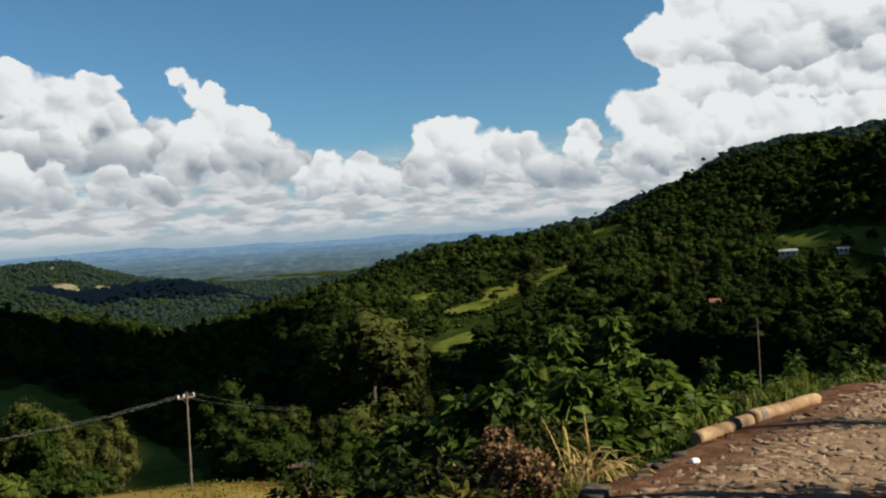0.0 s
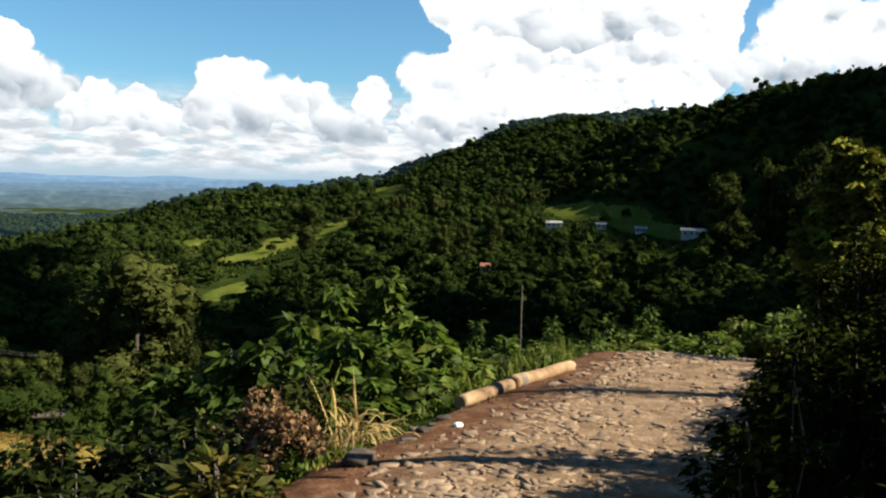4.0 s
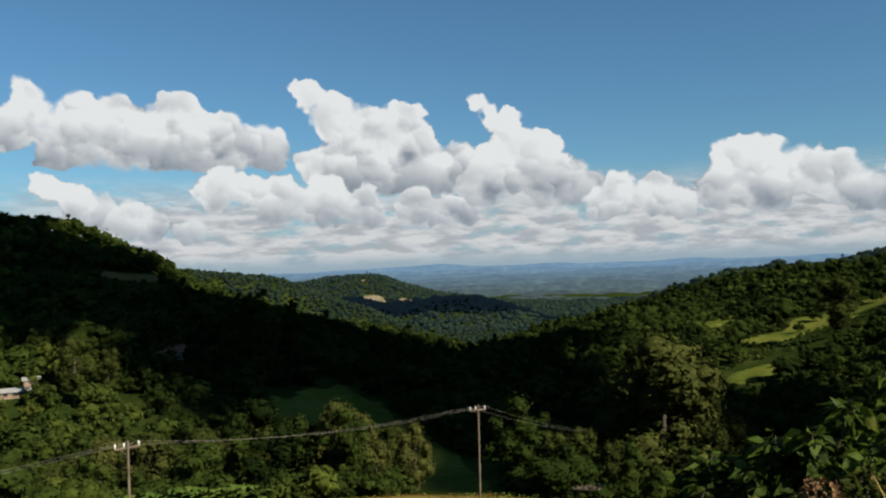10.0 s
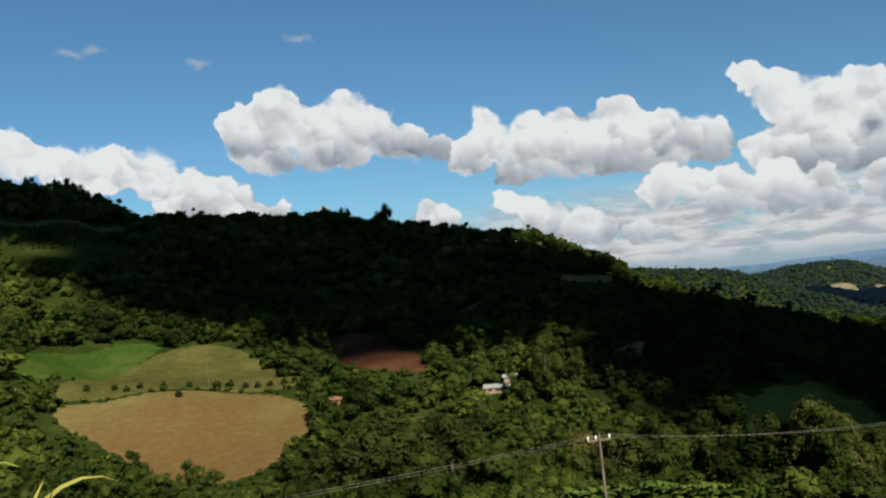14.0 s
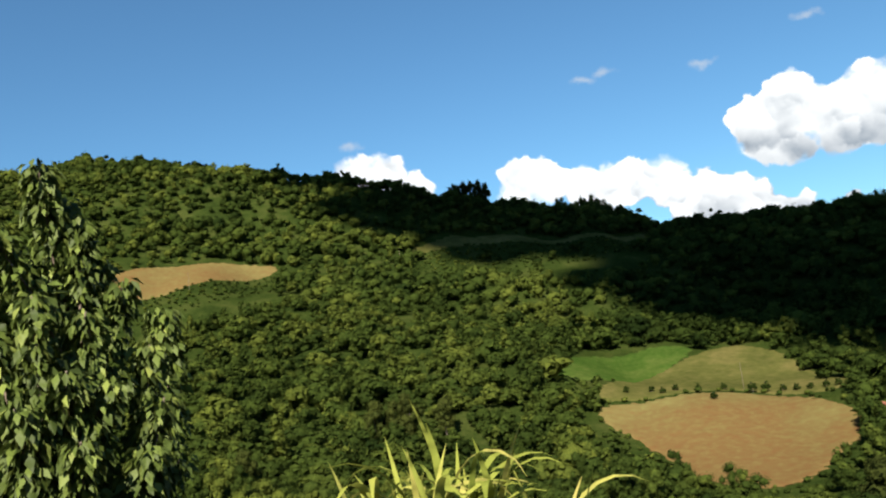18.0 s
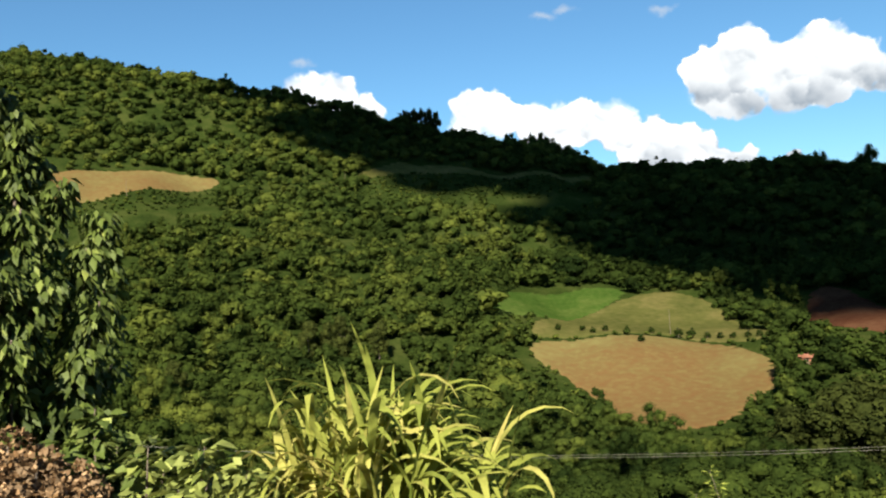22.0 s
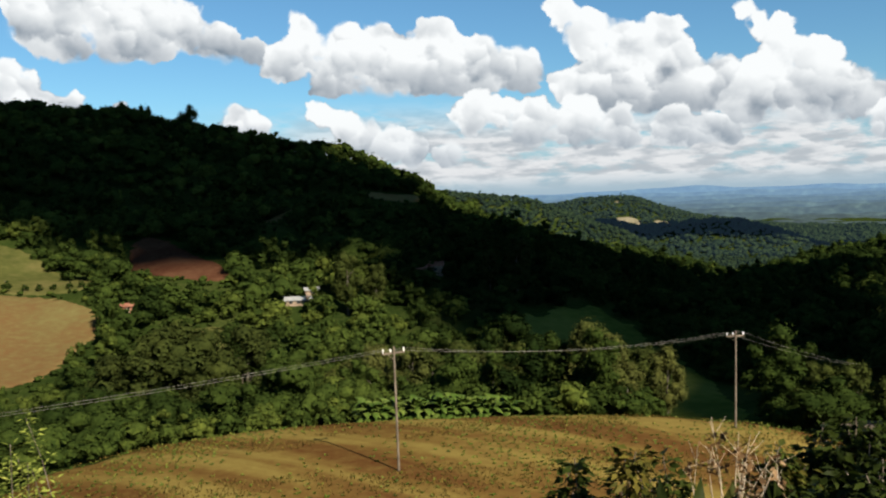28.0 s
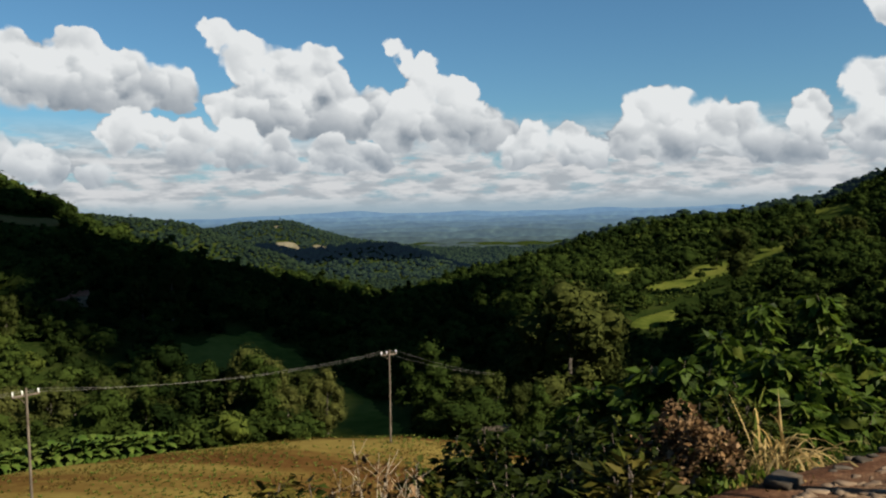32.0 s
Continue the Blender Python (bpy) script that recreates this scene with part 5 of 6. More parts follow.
def bare_shrub(az, r, top_el, seed, label):
    g = np.random.RandomState(seed)
    p = standing(az, r)
    h = EYE + r * math.tan(radians(top_el)) - p.z
    ob = thing("bare_shrub", Matrix.Translation(p), label, "shrub", "roadside shrubs")
    P, D = [], []
    for k in range(8):
        bm = bmesh.new()
        a, q = g.uniform(0, 6.28), g.uniform(0.08, 0.30)
        b0 = Vector((g.normal(0, 0.08), g.normal(0, 0.08), -0.05))
        tip = Vector((math.cos(a) * q, math.sin(a) * q, h * g.uniform(0.55, 1.0) * (1.0 - 0.9 * q)))
        mid = b0.lerp(tip, 0.5) + Vector((g.normal(0, 0.04), g.normal(0, 0.04), 0))
        tube(bm, b0, mid, 0.0045, 0.0035, 6)
        tube(bm, mid, tip, 0.0035, 0.0016, 6)
        for i in range(3):
            t = g.uniform(0.3, 0.95)
            s = mid.lerp(tip, t) if t > 0.5 else b0.lerp(mid, t * 2)
            e = s + Vector((g.normal(0, 0.08), g.normal(0, 0.08), g.uniform(0.05, 0.16)))
            tube(bm, s, e, 0.0022, 0.0012, 5)
            P.append(s)
            D.append((g.normal(0, 1), g.normal(0, 1), g.normal(-0.3, 0.4)))
        part("branch", bm, M_TWIG, ob)
    P, D = np.repeat(np.array(P), 5, 0), np.repeat(np.array(D), 5, 0)
    low = P[:, 2] < 0.75 * h
    P, D = P[low] + g.normal(0, 0.03, (low.sum(), 3)), D[low] + g.normal(0, 0.7, (low.sum(), 3))
    hang("withered_leaves", leaf_mesh("withered_leaves", P, D, 0.07, 0.03, 0.5 + g.normal(0, 0.25, len(P)), M_BROWN, g), ob, "withered brown leaves")
    return ob


bare_shrub(18.0, 5.6, -13.8, 1, "leafless shrub with pale bleached branches on the bank")
bare_shrub(14.6, 6.2, -15.8, 2, "leafless shrub with pale bleached branches on the bank")
bare_shrub(16.4, 5.9, -15.2, 3, "leafless shrub with pale bleached branches on the bank")


def brown_flowers(az, r, top_el, width, seed, heads, label, tone=0.55):
    """Dried flower heads: balls of small papery petals on a leafy stem."""
    g = np.random.RandomState(seed)
    p = standing(az, r)
    h = EYE + r * math.tan(radians(top_el)) - p.z
    ob = thing("dried_flower_bush", Matrix.Translation(p), label, "shrub", "roadside shrubs")
    bm = bmesh.new()
    lp, lw = [], []
    for k in range(heads):
        a, q = g.uniform(0, 6.28), math.sqrt(g.uniform(0, 1))
        c = np.array([math.cos(a) * q * width * 0.5, math.sin(a) * q * width * 0.5, h * (1 - 0.5 * q) * g.uniform(0.75, 0.96)])
        tube(bm, (c[0] * 0.2, c[1] * 0.2, -0.05), Vector(c), 0.008, 0.005, 5)
        n, ball = 170, g.uniform(0.085, 0.125)
        u = g.normal(0, 1, (n, 3))
        u /= np.linalg.norm(u, axis=1)[:, None]
        pts = c + u * ball * (1, 1, 0.8)
        hang("flower_head", leaf_mesh("flower_head", pts, u + g.normal(0, 0.6, (n, 3)), 0.045, 0.04, tone + g.normal(0, 0.2, n), M_BROWN, g), ob, "dry brown papery flower head")
        m = 14
        t = g.uniform(0.2, 0.85, m)[:, None]
        lp.append(c * t * (1, 1, 1) + g.normal(0, 0.03, (m, 3)))
        lw.append(np.concatenate([g.normal(0, 1, (m, 2)), g.normal(-0.2, 0.3, (m, 1))], 1))
    part("branchwork", bm, M_BARK, ob)
    lp, lw = np.concatenate(lp), np.concatenate(lw)
    hang("foliage", leaf_mesh("foliage", lp, lw, 0.11, 0.06, 0.5 + g.normal(0, 0.2, len(lp)), M_LEAF, g), ob)
    return ob


brown_flowers(-3.0, 6.3, -13.4, 0.85, 1, 8, "bush with dried brown flower heads at the roadside")
brown_flowers(-4.4, 6.1, -14.6, 0.5, 2, 5, "bush with dried brown flower heads at the roadside")
for az, r, el, s in [(113.0, 5.9, -4.6, 3), (110.0, 5.7, -6.6, 4), (116.5, 5.8, -4.9, 5), (108.6, 5.6, -8.2, 6)]:
    brown_flowers(az, r, el, 1.0, s, 18, "bush covered in dried pinkish-brown flower heads", 0.8)


def sapling(az, r, top_el, seed):
    g = np.random.RandomState(seed)
    p = standing(az, r)
    h = EYE + r * math.tan(radians(top_el)) - p.z
    sh = [((0, 0, 0), (g.normal(0, 0.12), g.normal(0, 0.12), h * g.uniform(0.75, 1.0))) for _ in range(5)]
    return shoots_thing("sapling", p, sh, "thin pale feathery sapling on the slope", "sapling", M_REED, g, (0.07, 0.02), (90,), 0.0, 0.3, 0.35, 0.10, 0.008)


sapling(64.3, 8.5, -12.6, 1)


# the overgrown bank on the other side of the road
GH = np.random.RandomState(23)
# near-black tones hold the bank's shade; the last tone stands for sunlight
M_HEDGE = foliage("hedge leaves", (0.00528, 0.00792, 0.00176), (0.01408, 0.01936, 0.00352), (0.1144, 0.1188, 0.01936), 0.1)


def plan(s, n):
    return s * ALONG[0] + n * ACROSS[0], s * ALONG[1] + n * ACROSS[1]


def bank_bush(s, n, h, w, tone, label, leaf=(0.062, 0.032), density=60, stems=16):
    x, y = plan(s, n)
    p = Vector((x, y, ground_z(x, y)))
    sh = []
    for k in range(stems):
        a, q = GH.uniform(0, 6.28), math.sqrt(GH.uniform(0, 1))
        sh.append(((GH.normal(0, 0.08), GH.normal(0, 0.08), -0.1), (math.cos(a) * q * w * 0.5, math.sin(a) * q * w * 0.5, h * (1 - 0.5 * q * q) * GH.uniform(0.75, 1.0))))
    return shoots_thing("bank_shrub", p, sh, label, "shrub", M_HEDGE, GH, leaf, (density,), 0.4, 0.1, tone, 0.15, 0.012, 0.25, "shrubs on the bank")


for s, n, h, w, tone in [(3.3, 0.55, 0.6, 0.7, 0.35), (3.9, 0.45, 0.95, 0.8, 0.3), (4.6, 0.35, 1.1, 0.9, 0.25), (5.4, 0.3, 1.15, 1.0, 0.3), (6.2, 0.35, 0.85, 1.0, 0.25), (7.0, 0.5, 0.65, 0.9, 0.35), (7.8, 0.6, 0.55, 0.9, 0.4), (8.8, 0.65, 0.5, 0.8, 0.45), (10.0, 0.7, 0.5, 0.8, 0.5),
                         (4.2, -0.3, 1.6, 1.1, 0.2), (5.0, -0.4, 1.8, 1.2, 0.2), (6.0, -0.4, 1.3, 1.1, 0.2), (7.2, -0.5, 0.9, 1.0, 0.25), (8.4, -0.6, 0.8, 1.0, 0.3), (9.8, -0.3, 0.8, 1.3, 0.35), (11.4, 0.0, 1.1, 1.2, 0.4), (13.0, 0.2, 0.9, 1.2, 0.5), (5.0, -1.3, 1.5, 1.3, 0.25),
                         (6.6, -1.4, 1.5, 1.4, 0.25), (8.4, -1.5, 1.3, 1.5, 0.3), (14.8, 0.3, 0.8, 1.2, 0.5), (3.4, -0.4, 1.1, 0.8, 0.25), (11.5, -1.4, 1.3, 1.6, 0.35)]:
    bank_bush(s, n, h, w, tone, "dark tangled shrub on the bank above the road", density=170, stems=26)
# rounded bush with a sunlit top; its bright leaf tone paints the sunlight
bank_bush(13.2, 0.35, 3.5, 1.7, 1.0, "rounded bush with yellow-green top painted as sunlit", (0.17, 0.12), 120, 34)
bank_bush(14.2, -0.2, 3.2, 1.5, 0.95, "rounded bush with yellow-green top painted as sunlit", (0.17, 0.12), 100, 26)
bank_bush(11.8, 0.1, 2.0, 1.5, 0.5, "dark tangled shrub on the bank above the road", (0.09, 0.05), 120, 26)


def bank_tree(s, n, h, lean, seed, label, top=1.25, limbs=5):
    """A forked tree overgrown with leaves, on the bank."""
    g = np.random.RandomState(seed)
    x, y = plan(s, n)
    p = Vector((x, y, ground_z(x, y)))
    ob = thing("bank_tree", Matrix.Translation(p), label, "tree", "trees on the bank")
    bm = bmesh.new()
    knots = [Vector((0, 0, -0.3)), Vector((0, 0.02, h * 0.35)), Vector((lean * 0.25, 0.05, h * 0.7)), Vector((lean, 0.1, h))]
    for k in range(3):
        tube(bm, knots[k], knots[k + 1], 0.13 - 0.03 * k, 0.10 - 0.03 * k, 10)
    part("trunk", bm, M_BARK, ob)
    for k in range(limbs):
        bm = bmesh.new()
        a = knots[1].lerp(knots[3], g.uniform(0.3, 1.0))
        b = a + Vector((g.normal(0, 0.9), g.normal(0, 0.9), g.uniform(0.5, 1.4)))
        tube(bm, a, a.lerp(b, 0.5) + Vector((0, 0, 0.12)), 0.05, 0.035, 7)
        tube(bm, a.lerp(b, 0.5) + Vector((0, 0, 0.12)), b, 0.035, 0.015, 7)
        part("limb", bm, M_BARK, ob)
    n2 = 800
    z = g.uniform(0.12, top, n2)
    c = np.array([[lean * max(0.0, min(t, 1) - 0.5) * 1.4, 0.1 * t, h * t] for t in z])
    u = g.normal(0, 1, (n2, 3))
    u /= np.linalg.norm(u, axis=1)[:, None]
    rad = np.where(z < 0.7, 0.3, 0.9) * g.uniform(0.5, 1.0, n2)
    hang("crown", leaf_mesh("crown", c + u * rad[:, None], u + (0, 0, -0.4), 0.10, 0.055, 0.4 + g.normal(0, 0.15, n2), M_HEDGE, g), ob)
    return ob


LEANER = bank_tree(6.7, -0.75, 3.7, -0.7, 3, "dark leaning tree overgrown with creepers on the bank", 0.62, 2)
bm = bmesh.new()
arc = [at(a, 6.2, EYE + 6.2 * math.tan(radians(e))) - LEANER.matrix_world.translation for a, e in ((-46.5, 9.0), (-43.6, 10.2), (-42.2, 10.9), (-41.3, 12.0), (-40.7, 13.8), (-40.5, 16.5))]
for k in range(5):
    tube(bm, arc[k], arc[k + 1], 0.030 - 0.003 * k, 0.027 - 0.003 * k, 8)
part("limb", bm, M_BARK, LEANER, "bare dark limb curving over the road")
bank_tree(10.5, -3.2, 4.6, 0.4, 4, "dark tree on the bank above the road")


# ---------------------------------------------------------------- log, stones
def log_piece(a, b, r, label, bands):
    a, b = Vector(a), Vector(b)
    ob = thing("log", Matrix.Translation(a) @ (b - a).to_track_quat("Z", "Y").to_matrix().to_4x4(), label, "log", "logs along the verge")
    L = (b - a).length
    g = np.random.RandomState(int(L * 100))
    bm = bmesh.new()
    rings = []
    for k in range(15):
        z = L * k / 14
        rr = r * (1 - 0.10 * k / 14) * (1 + 0.03 * g.normal())
        if k in (0, 14):
            rr *= 0.95
        off = 0.012 * math.sin(k * 0.7)
        rings.append([bm.verts.new((math.cos(t * math.pi / 8) * rr * (1 + 0.03 * g.normal()) + off, math.sin(t * math.pi / 8) * rr, z)) for t in range(16)])
    for u, v in zip(rings, rings[1:]):
        for i in range(16):
            bm.faces.new((u[i], u[(i + 1) % 16], v[(i + 1) % 16], v[i])).smooth = True
    bm.faces.new(rings[0][::-1])
    bm.faces.new(rings[-1])
    part("trunk", bm, M_LOG, ob)
    for z0, z1 in bands:
        bm = bmesh.new()
        bmesh.ops.create_cone(bm, cap_ends=False, segments=16, radius1=r * 1.015, radius2=r * 1.005, depth=z1 - z0, matrix=Matrix.Translation((0, 0, (z0 + z1) / 2)))
        part("bark_patch", bm, M_BARK, ob, "dark strip of remaining bark")
    return ob


LA, LM, LB = standing(-16.0, 7.9), standing(-19.4, 8.65), standing(-23.4, 9.75)
log_piece(LA + Vector((0, 0, 0.075)), LM + Vector((0, 0, 0.075)), 0.072, "peeled pale log lying along the road's edge", [(0.55, 0.66)])
log_piece(LM + Vector((0.02, 0.03, 0.08)), LB + Vector((0, 0, 0.08)), 0.074, "peeled pale log lying along the road's edge", [(0.12, 0.22)])


def stone_mesh(seed, flat=0.45, level=2):
    g = np.random.RandomState(seed)
    v, f = (ICO1, ICO2)[level - 1]
    v = np.sign(v) * np.abs(v) ** 0.6
    v = np.clip(v, -g.uniform(0.6, 0.95, 3), g.uniform(0.6, 0.95, 3)) * g.uniform(0.86, 1.14, (len(v), 1)) * (1, g.uniform(0.6, 0.9), flat)
    return v, f


def rock(az, r, size, label, seed, material=M_ROCK, flat=0.55, turn=0.0, sink=0.2):
    v, f = stone_mesh(seed, flat)
    ob = new("stone", mesh_np("stone", v * size, f, material))
    p = standing(az, r)
    ob.matrix_world = Matrix.Translation(p + Vector((0, 0, size * flat * (1 - 2 * sink) + 0.01))) @ pose(0, 0, 0, 0, 0, turn)
    return tagged(ob, label, "stone", "stones on the verge")


rock(-15.9, 6.9, 0.05, "white stone beside the road", 1, M_WHITE, 0.8, 30)
rock(-9.4, 5.9, 0.17, "flat dark slab on the verge", 2, M_ROCK, 0.28, 60, 0.0)
for k, (az, r, s) in enumerate([(-12.6, 6.5, 0.07), (-13.6, 6.8, 0.085), (-12.0, 6.4, 0.05), (-14.3, 7.0, 0.06), (-14.9, 7.2, 0.09), (-13.0, 7.0, 0.06), (-11.2, 6.6, 0.045)]):
    rock(az, r, s, "dark grey field stone on the verge", 10 + k, M_ROCK, 0.5, 40 * k, 0.35)
rock(2.8, 7.4, 0.17, "rounded grey boulder in the weeds", 30, M_ROCK, 0.75, 10, 0.0)
GS = np.random.RandomState(9)
for k in range(34):
    s, n = 7.6 + GS.uniform(0, 4.5), 2.95 + GS.normal(0, 0.22)
    x, y = plan(s, n)
    az, r = math.degrees(math.atan2(-x, y)), math.hypot(x, y)
    rock(az, r, GS.uniform(0.025, 0.06), "pale rubble stone below the log", 40 + k % 8, M_STONE, 0.45, GS.uniform(0, 360), 0.4)


def paving():
    """Flat stones sunk in the soil of the road."""
    g = np.random.RandomState(17)
    meshes = []
    for k in range(8):
        m = 7
        a = np.sort(g.uniform(0, 6.28, m) * 0.25 + np.arange(m) * 6.28 / m)
        rr = g.uniform(0.55, 1.25, m)
        ring = np.stack([np.cos(a) * rr, np.sin(a) * rr * g.uniform(0.4, 0.85), 0 * a], 1)
        tilt = 0.10 * (ring @ g.normal(0, 0.6, 3))
        low, mid, top = ring * 1.03 - (0, 0, 0.4), ring + (0, 0, 0.04), ring * 0.93 + np.stack([0 * a, 0 * a, 0.105 + tilt], 1)
        v = np.concatenate([low, mid, top, [[0, 0, 0.115]]])
        i = np.arange(m)
        j = (i + 1) % m
        f = np.concatenate([np.stack([i, j, j + m], 1), np.stack([i, j + m, i + m], 1), np.stack([i + m, j + m, j + 2 * m], 1), np.stack([i + m, j + 2 * m, i + 2 * m], 1), np.stack([i + 2 * m, j + 2 * m, 0 * i + 3 * m], 1)])
        meshes.append((v, f, mesh_np("paving_stone", v * 0.085, f, M_PAVE)))
    done, vs, fs, n = 0, [], [], 0
    spots = []
    while len(spots) < 5000:
        s, q = (3.2 + 15 * g.uniform() ** 1.1 if g.uniform() < 0.8 else g.uniform(-9, 3.2)), g.uniform(0.3, 3.0)
        bare = math.sin(s * 0.9) * 0.25 + 1.55
        if abs(q - bare) < 0.45 and g.uniform() < 0.6 or q > 2.65 and g.uniform() < 0.5:
            continue
        spots.append((s, q))
    near = sorted((k for k in range(len(spots)) if spots[k][0] > 3.2), key=lambda k: spots[k][0])[:300]
    chosen = set(near)
    for k, (s, q) in enumerate(spots):
        x, y = plan(s, q)
        z = ground_z(x, y) + 0.0325 + g.uniform(-0.006, 0.007)
        v, f, me = meshes[g.randint(8)]
        size, turn = 0.25 + 0.85 * g.uniform() ** 1.7, g.uniform(0, 6.28)
        if k in chosen:
            ob = new("paving_stone", me)
            ob.parent = ROAD
            ob.matrix_world = Matrix.Translation((x, y, z)) @ Matrix.Rotation(turn, 4, "Z") @ Matrix.Diagonal((size, size, 1, 1))
        else:
            c, t = math.cos(turn), math.sin(turn)
            w = v * 0.085 * (size, size, 1)
            vs.append(np.stack([w[:, 0] * c - w[:, 1] * t + x, w[:, 0] * t + w[:, 1] * c + y, w[:, 2] + z], 1))
            fs.append(f + n)
            n += len(w)
    ob = new("paving_stones", mesh_np("paving_stones", np.concatenate(vs), np.concatenate(fs), M_PAVE))
    ob.parent = ROAD
    tagged(ob, "further flat stones sunk in the road", kind="stuff")


def pave_material():
    m, n, l, b = shader("sunk stone", 0.85)
    g = n.new("ShaderNodeNewGeometry")
    i = n.new("ShaderNodeObjectInfo")
    r = n.new("ShaderNodeMath")
    r.operation = "ADD"
    l.new(g.outputs["Random Per Island"], r.inputs[0])
    l.new(i.outputs["Random"], r.inputs[1])
    h = n.new("ShaderNodeMath")
    h.operation = "FRACT"
    l.new(r.outputs[0], h.inputs[0])
    tone = ramp(n, l, h.outputs[0], [(0.0, (0.075, 0.046, 0.028)), (0.5, (0.145, 0.097, 0.058)), (1.0, (0.27, 0.195, 0.125))])
    f = noise_fac(n, l, 12, 5)
    l.new(blend(n, l, 0.5, tone, ramp(n, l, f, [(0.3, (0.075, 0.045, 0.028)), (0.7, (0.26, 0.185, 0.12))])), b.inputs["Base Color"])
    bump(n, l, b, f, 0.5, 0.01)
    return m


M_PAVE = pave_material()


def verge_grass():
    """Short grass and weeds along the road's edges and down the bank."""
    g = np.random.RandomState(31)
    specs = [(8000, 3.5, 4.8, 3.0, 20, 0.16, M_SHRUB, 0.6, "short green weeds along the road's edge", "verge_grass"),
             (1800, 3.1, 3.7, 2.0, 8.0, 0.07, M_STRAW, 0.5, "dry straw and litter on the verge", "dry_grass"),
             (22000, 4.2, 16.0, -14, 16, 0.34, M_LEAF, 0.4, "rank green weeds on the slope below the road", "slope_weeds"),
             (3500, -0.6, 0.75, 3.4, 17, 0.18, M_LEAF, 0.5, "weeds at the foot of the bank", "bank_weeds")]
    for n, n0, n1, s0, s1, size, mat, tone, label, name in specs:
        q, s = g.uniform(n0, n1, n), g.uniform(s0, s1, n)
        x, y = q * ACROSS[0] + s * ALONG[0], q * ACROSS[1] + s * ALONG[1]
        z = land(x, y)
        h = size * g.uniform(0.4, 1.3, n) * np.clip(0.6 + 0.5 * waves(x, y, 1.5, 12), 0.2, 1.4)
        a = g.uniform(0, 6.28, n)
        side = np.stack([np.cos(a), np.sin(a), 0 * a], 1) * (h * 0.16)[:, None]
        p = np.stack([x, y, z - 0.02], 1)
        tip = p + np.stack([g.normal(0, 0.35, n) * h, g.normal(0, 0.35, n) * h, h], 1)
        mid = (p + tip) / 2 + np.stack([0 * h, 0 * h, h * 0.12], 1)
        v = np.stack([p, mid - side, tip, mid + side], 1).reshape(-1, 3)
        i = np.arange(n) * 4
        me = mesh_np(name, v, np.stack([i, i + 1, i + 2, i + 3], 1), mat, np.repeat(np.clip(tone + g.normal(0, 0.2, n), 0, 1), 4))
        tagged(new(name, me), label, "grass", kind="stuff")


verge_grass()
for k in range(16):
    s, n = 7.5 + GS.uniform(0, 5.5), 3.65 + GS.uniform(0, 0.5)
    x, y = plan(s, n)
    blades("grass_tussock", Vector((x, y, ground_z(x, y))), 40, 0.42, 0.018, "fresh green grass tussock behind the log", "grass tussock", M_SHRUB, 60 + k, 0.7, 0.10, 0.9, 0.3, "grass along the road")
paving()

# ---------------------------------------------------------------- trees that stand out
CROWN_MESH = {}


def crown_mesh(kind, k, tone):
    key = (kind, k, round(tone, 1))
    if key not in CROWN_MESH:
        v, f = CROWN[kind, 0][k]
        CROWN_MESH[key] = mesh_np("crown", v, f, M_GUM if kind == "gum" else M_FOREST, np.full(len(v), round(tone, 1)), smooth=True)
    return CROWN_MESH[key]


TRUNK_MESH = {}


def tree_thing(kind, az, r, top_el, label, seed, tone=0.5, wide=1.0, least=3.0, name="tree", group="trees that stand out"):
    """A tree by bearing, distance and the height of its top in degrees."""
    g = np.random.RandomState(seed)
    p = standing(az, r)
    h = max(least, EYE + r * math.tan(radians(top_el)) - p.z)
    ob = thing(name, Matrix.Translation(p) @ Matrix.Rotation(g.uniform(0, 6.28), 4, "Z"), label, "tree", group)
    if "trunk" not in TRUNK_MESH:
        bm = bmesh.new()
        tube(bm, (0, 0, -0.05), (0.01, 0, 0.45), 0.022, 0.014, 7)
        tube(bm, (0.01, 0, 0.44), (0, 0.015, 0.85), 0.014, 0.005, 7)
        for k in range(5):
            a = k * 2.4
            tube(bm, (0.005, 0, 0.35 + 0.08 * k), (0.11 * math.cos(a), 0.11 * math.sin(a), 0.46 + 0.08 * k), 0.005, 0.002, 5)
        TRUNK_MESH["trunk"] = bpy.data.meshes.new("trunk")
        bm.to_mesh(TRUNK_MESH["trunk"])
        bm.free()
        TRUNK_MESH["trunk"].materials.append(M_BARKPALE)
    t = hang("trunk", TRUNK_MESH["trunk"], ob)
    t.scale = (h, h, h)
    c = hang("crown", crown_mesh(kind, seed % 9, tone), ob)
    c.scale = (h * wide, h * wide, h)
    return ob


M_BARKPALE = surface("pale bark", (0.036, 0.03, 0.024), (0.072, 0.06, 0.0468), (0.114, 0.096, 0.078), 2, 0.4, 0.9)
GUMTREE, LEAFY = "tall gum tree with loose olive-green foliage", "broad green tree standing above the woods"
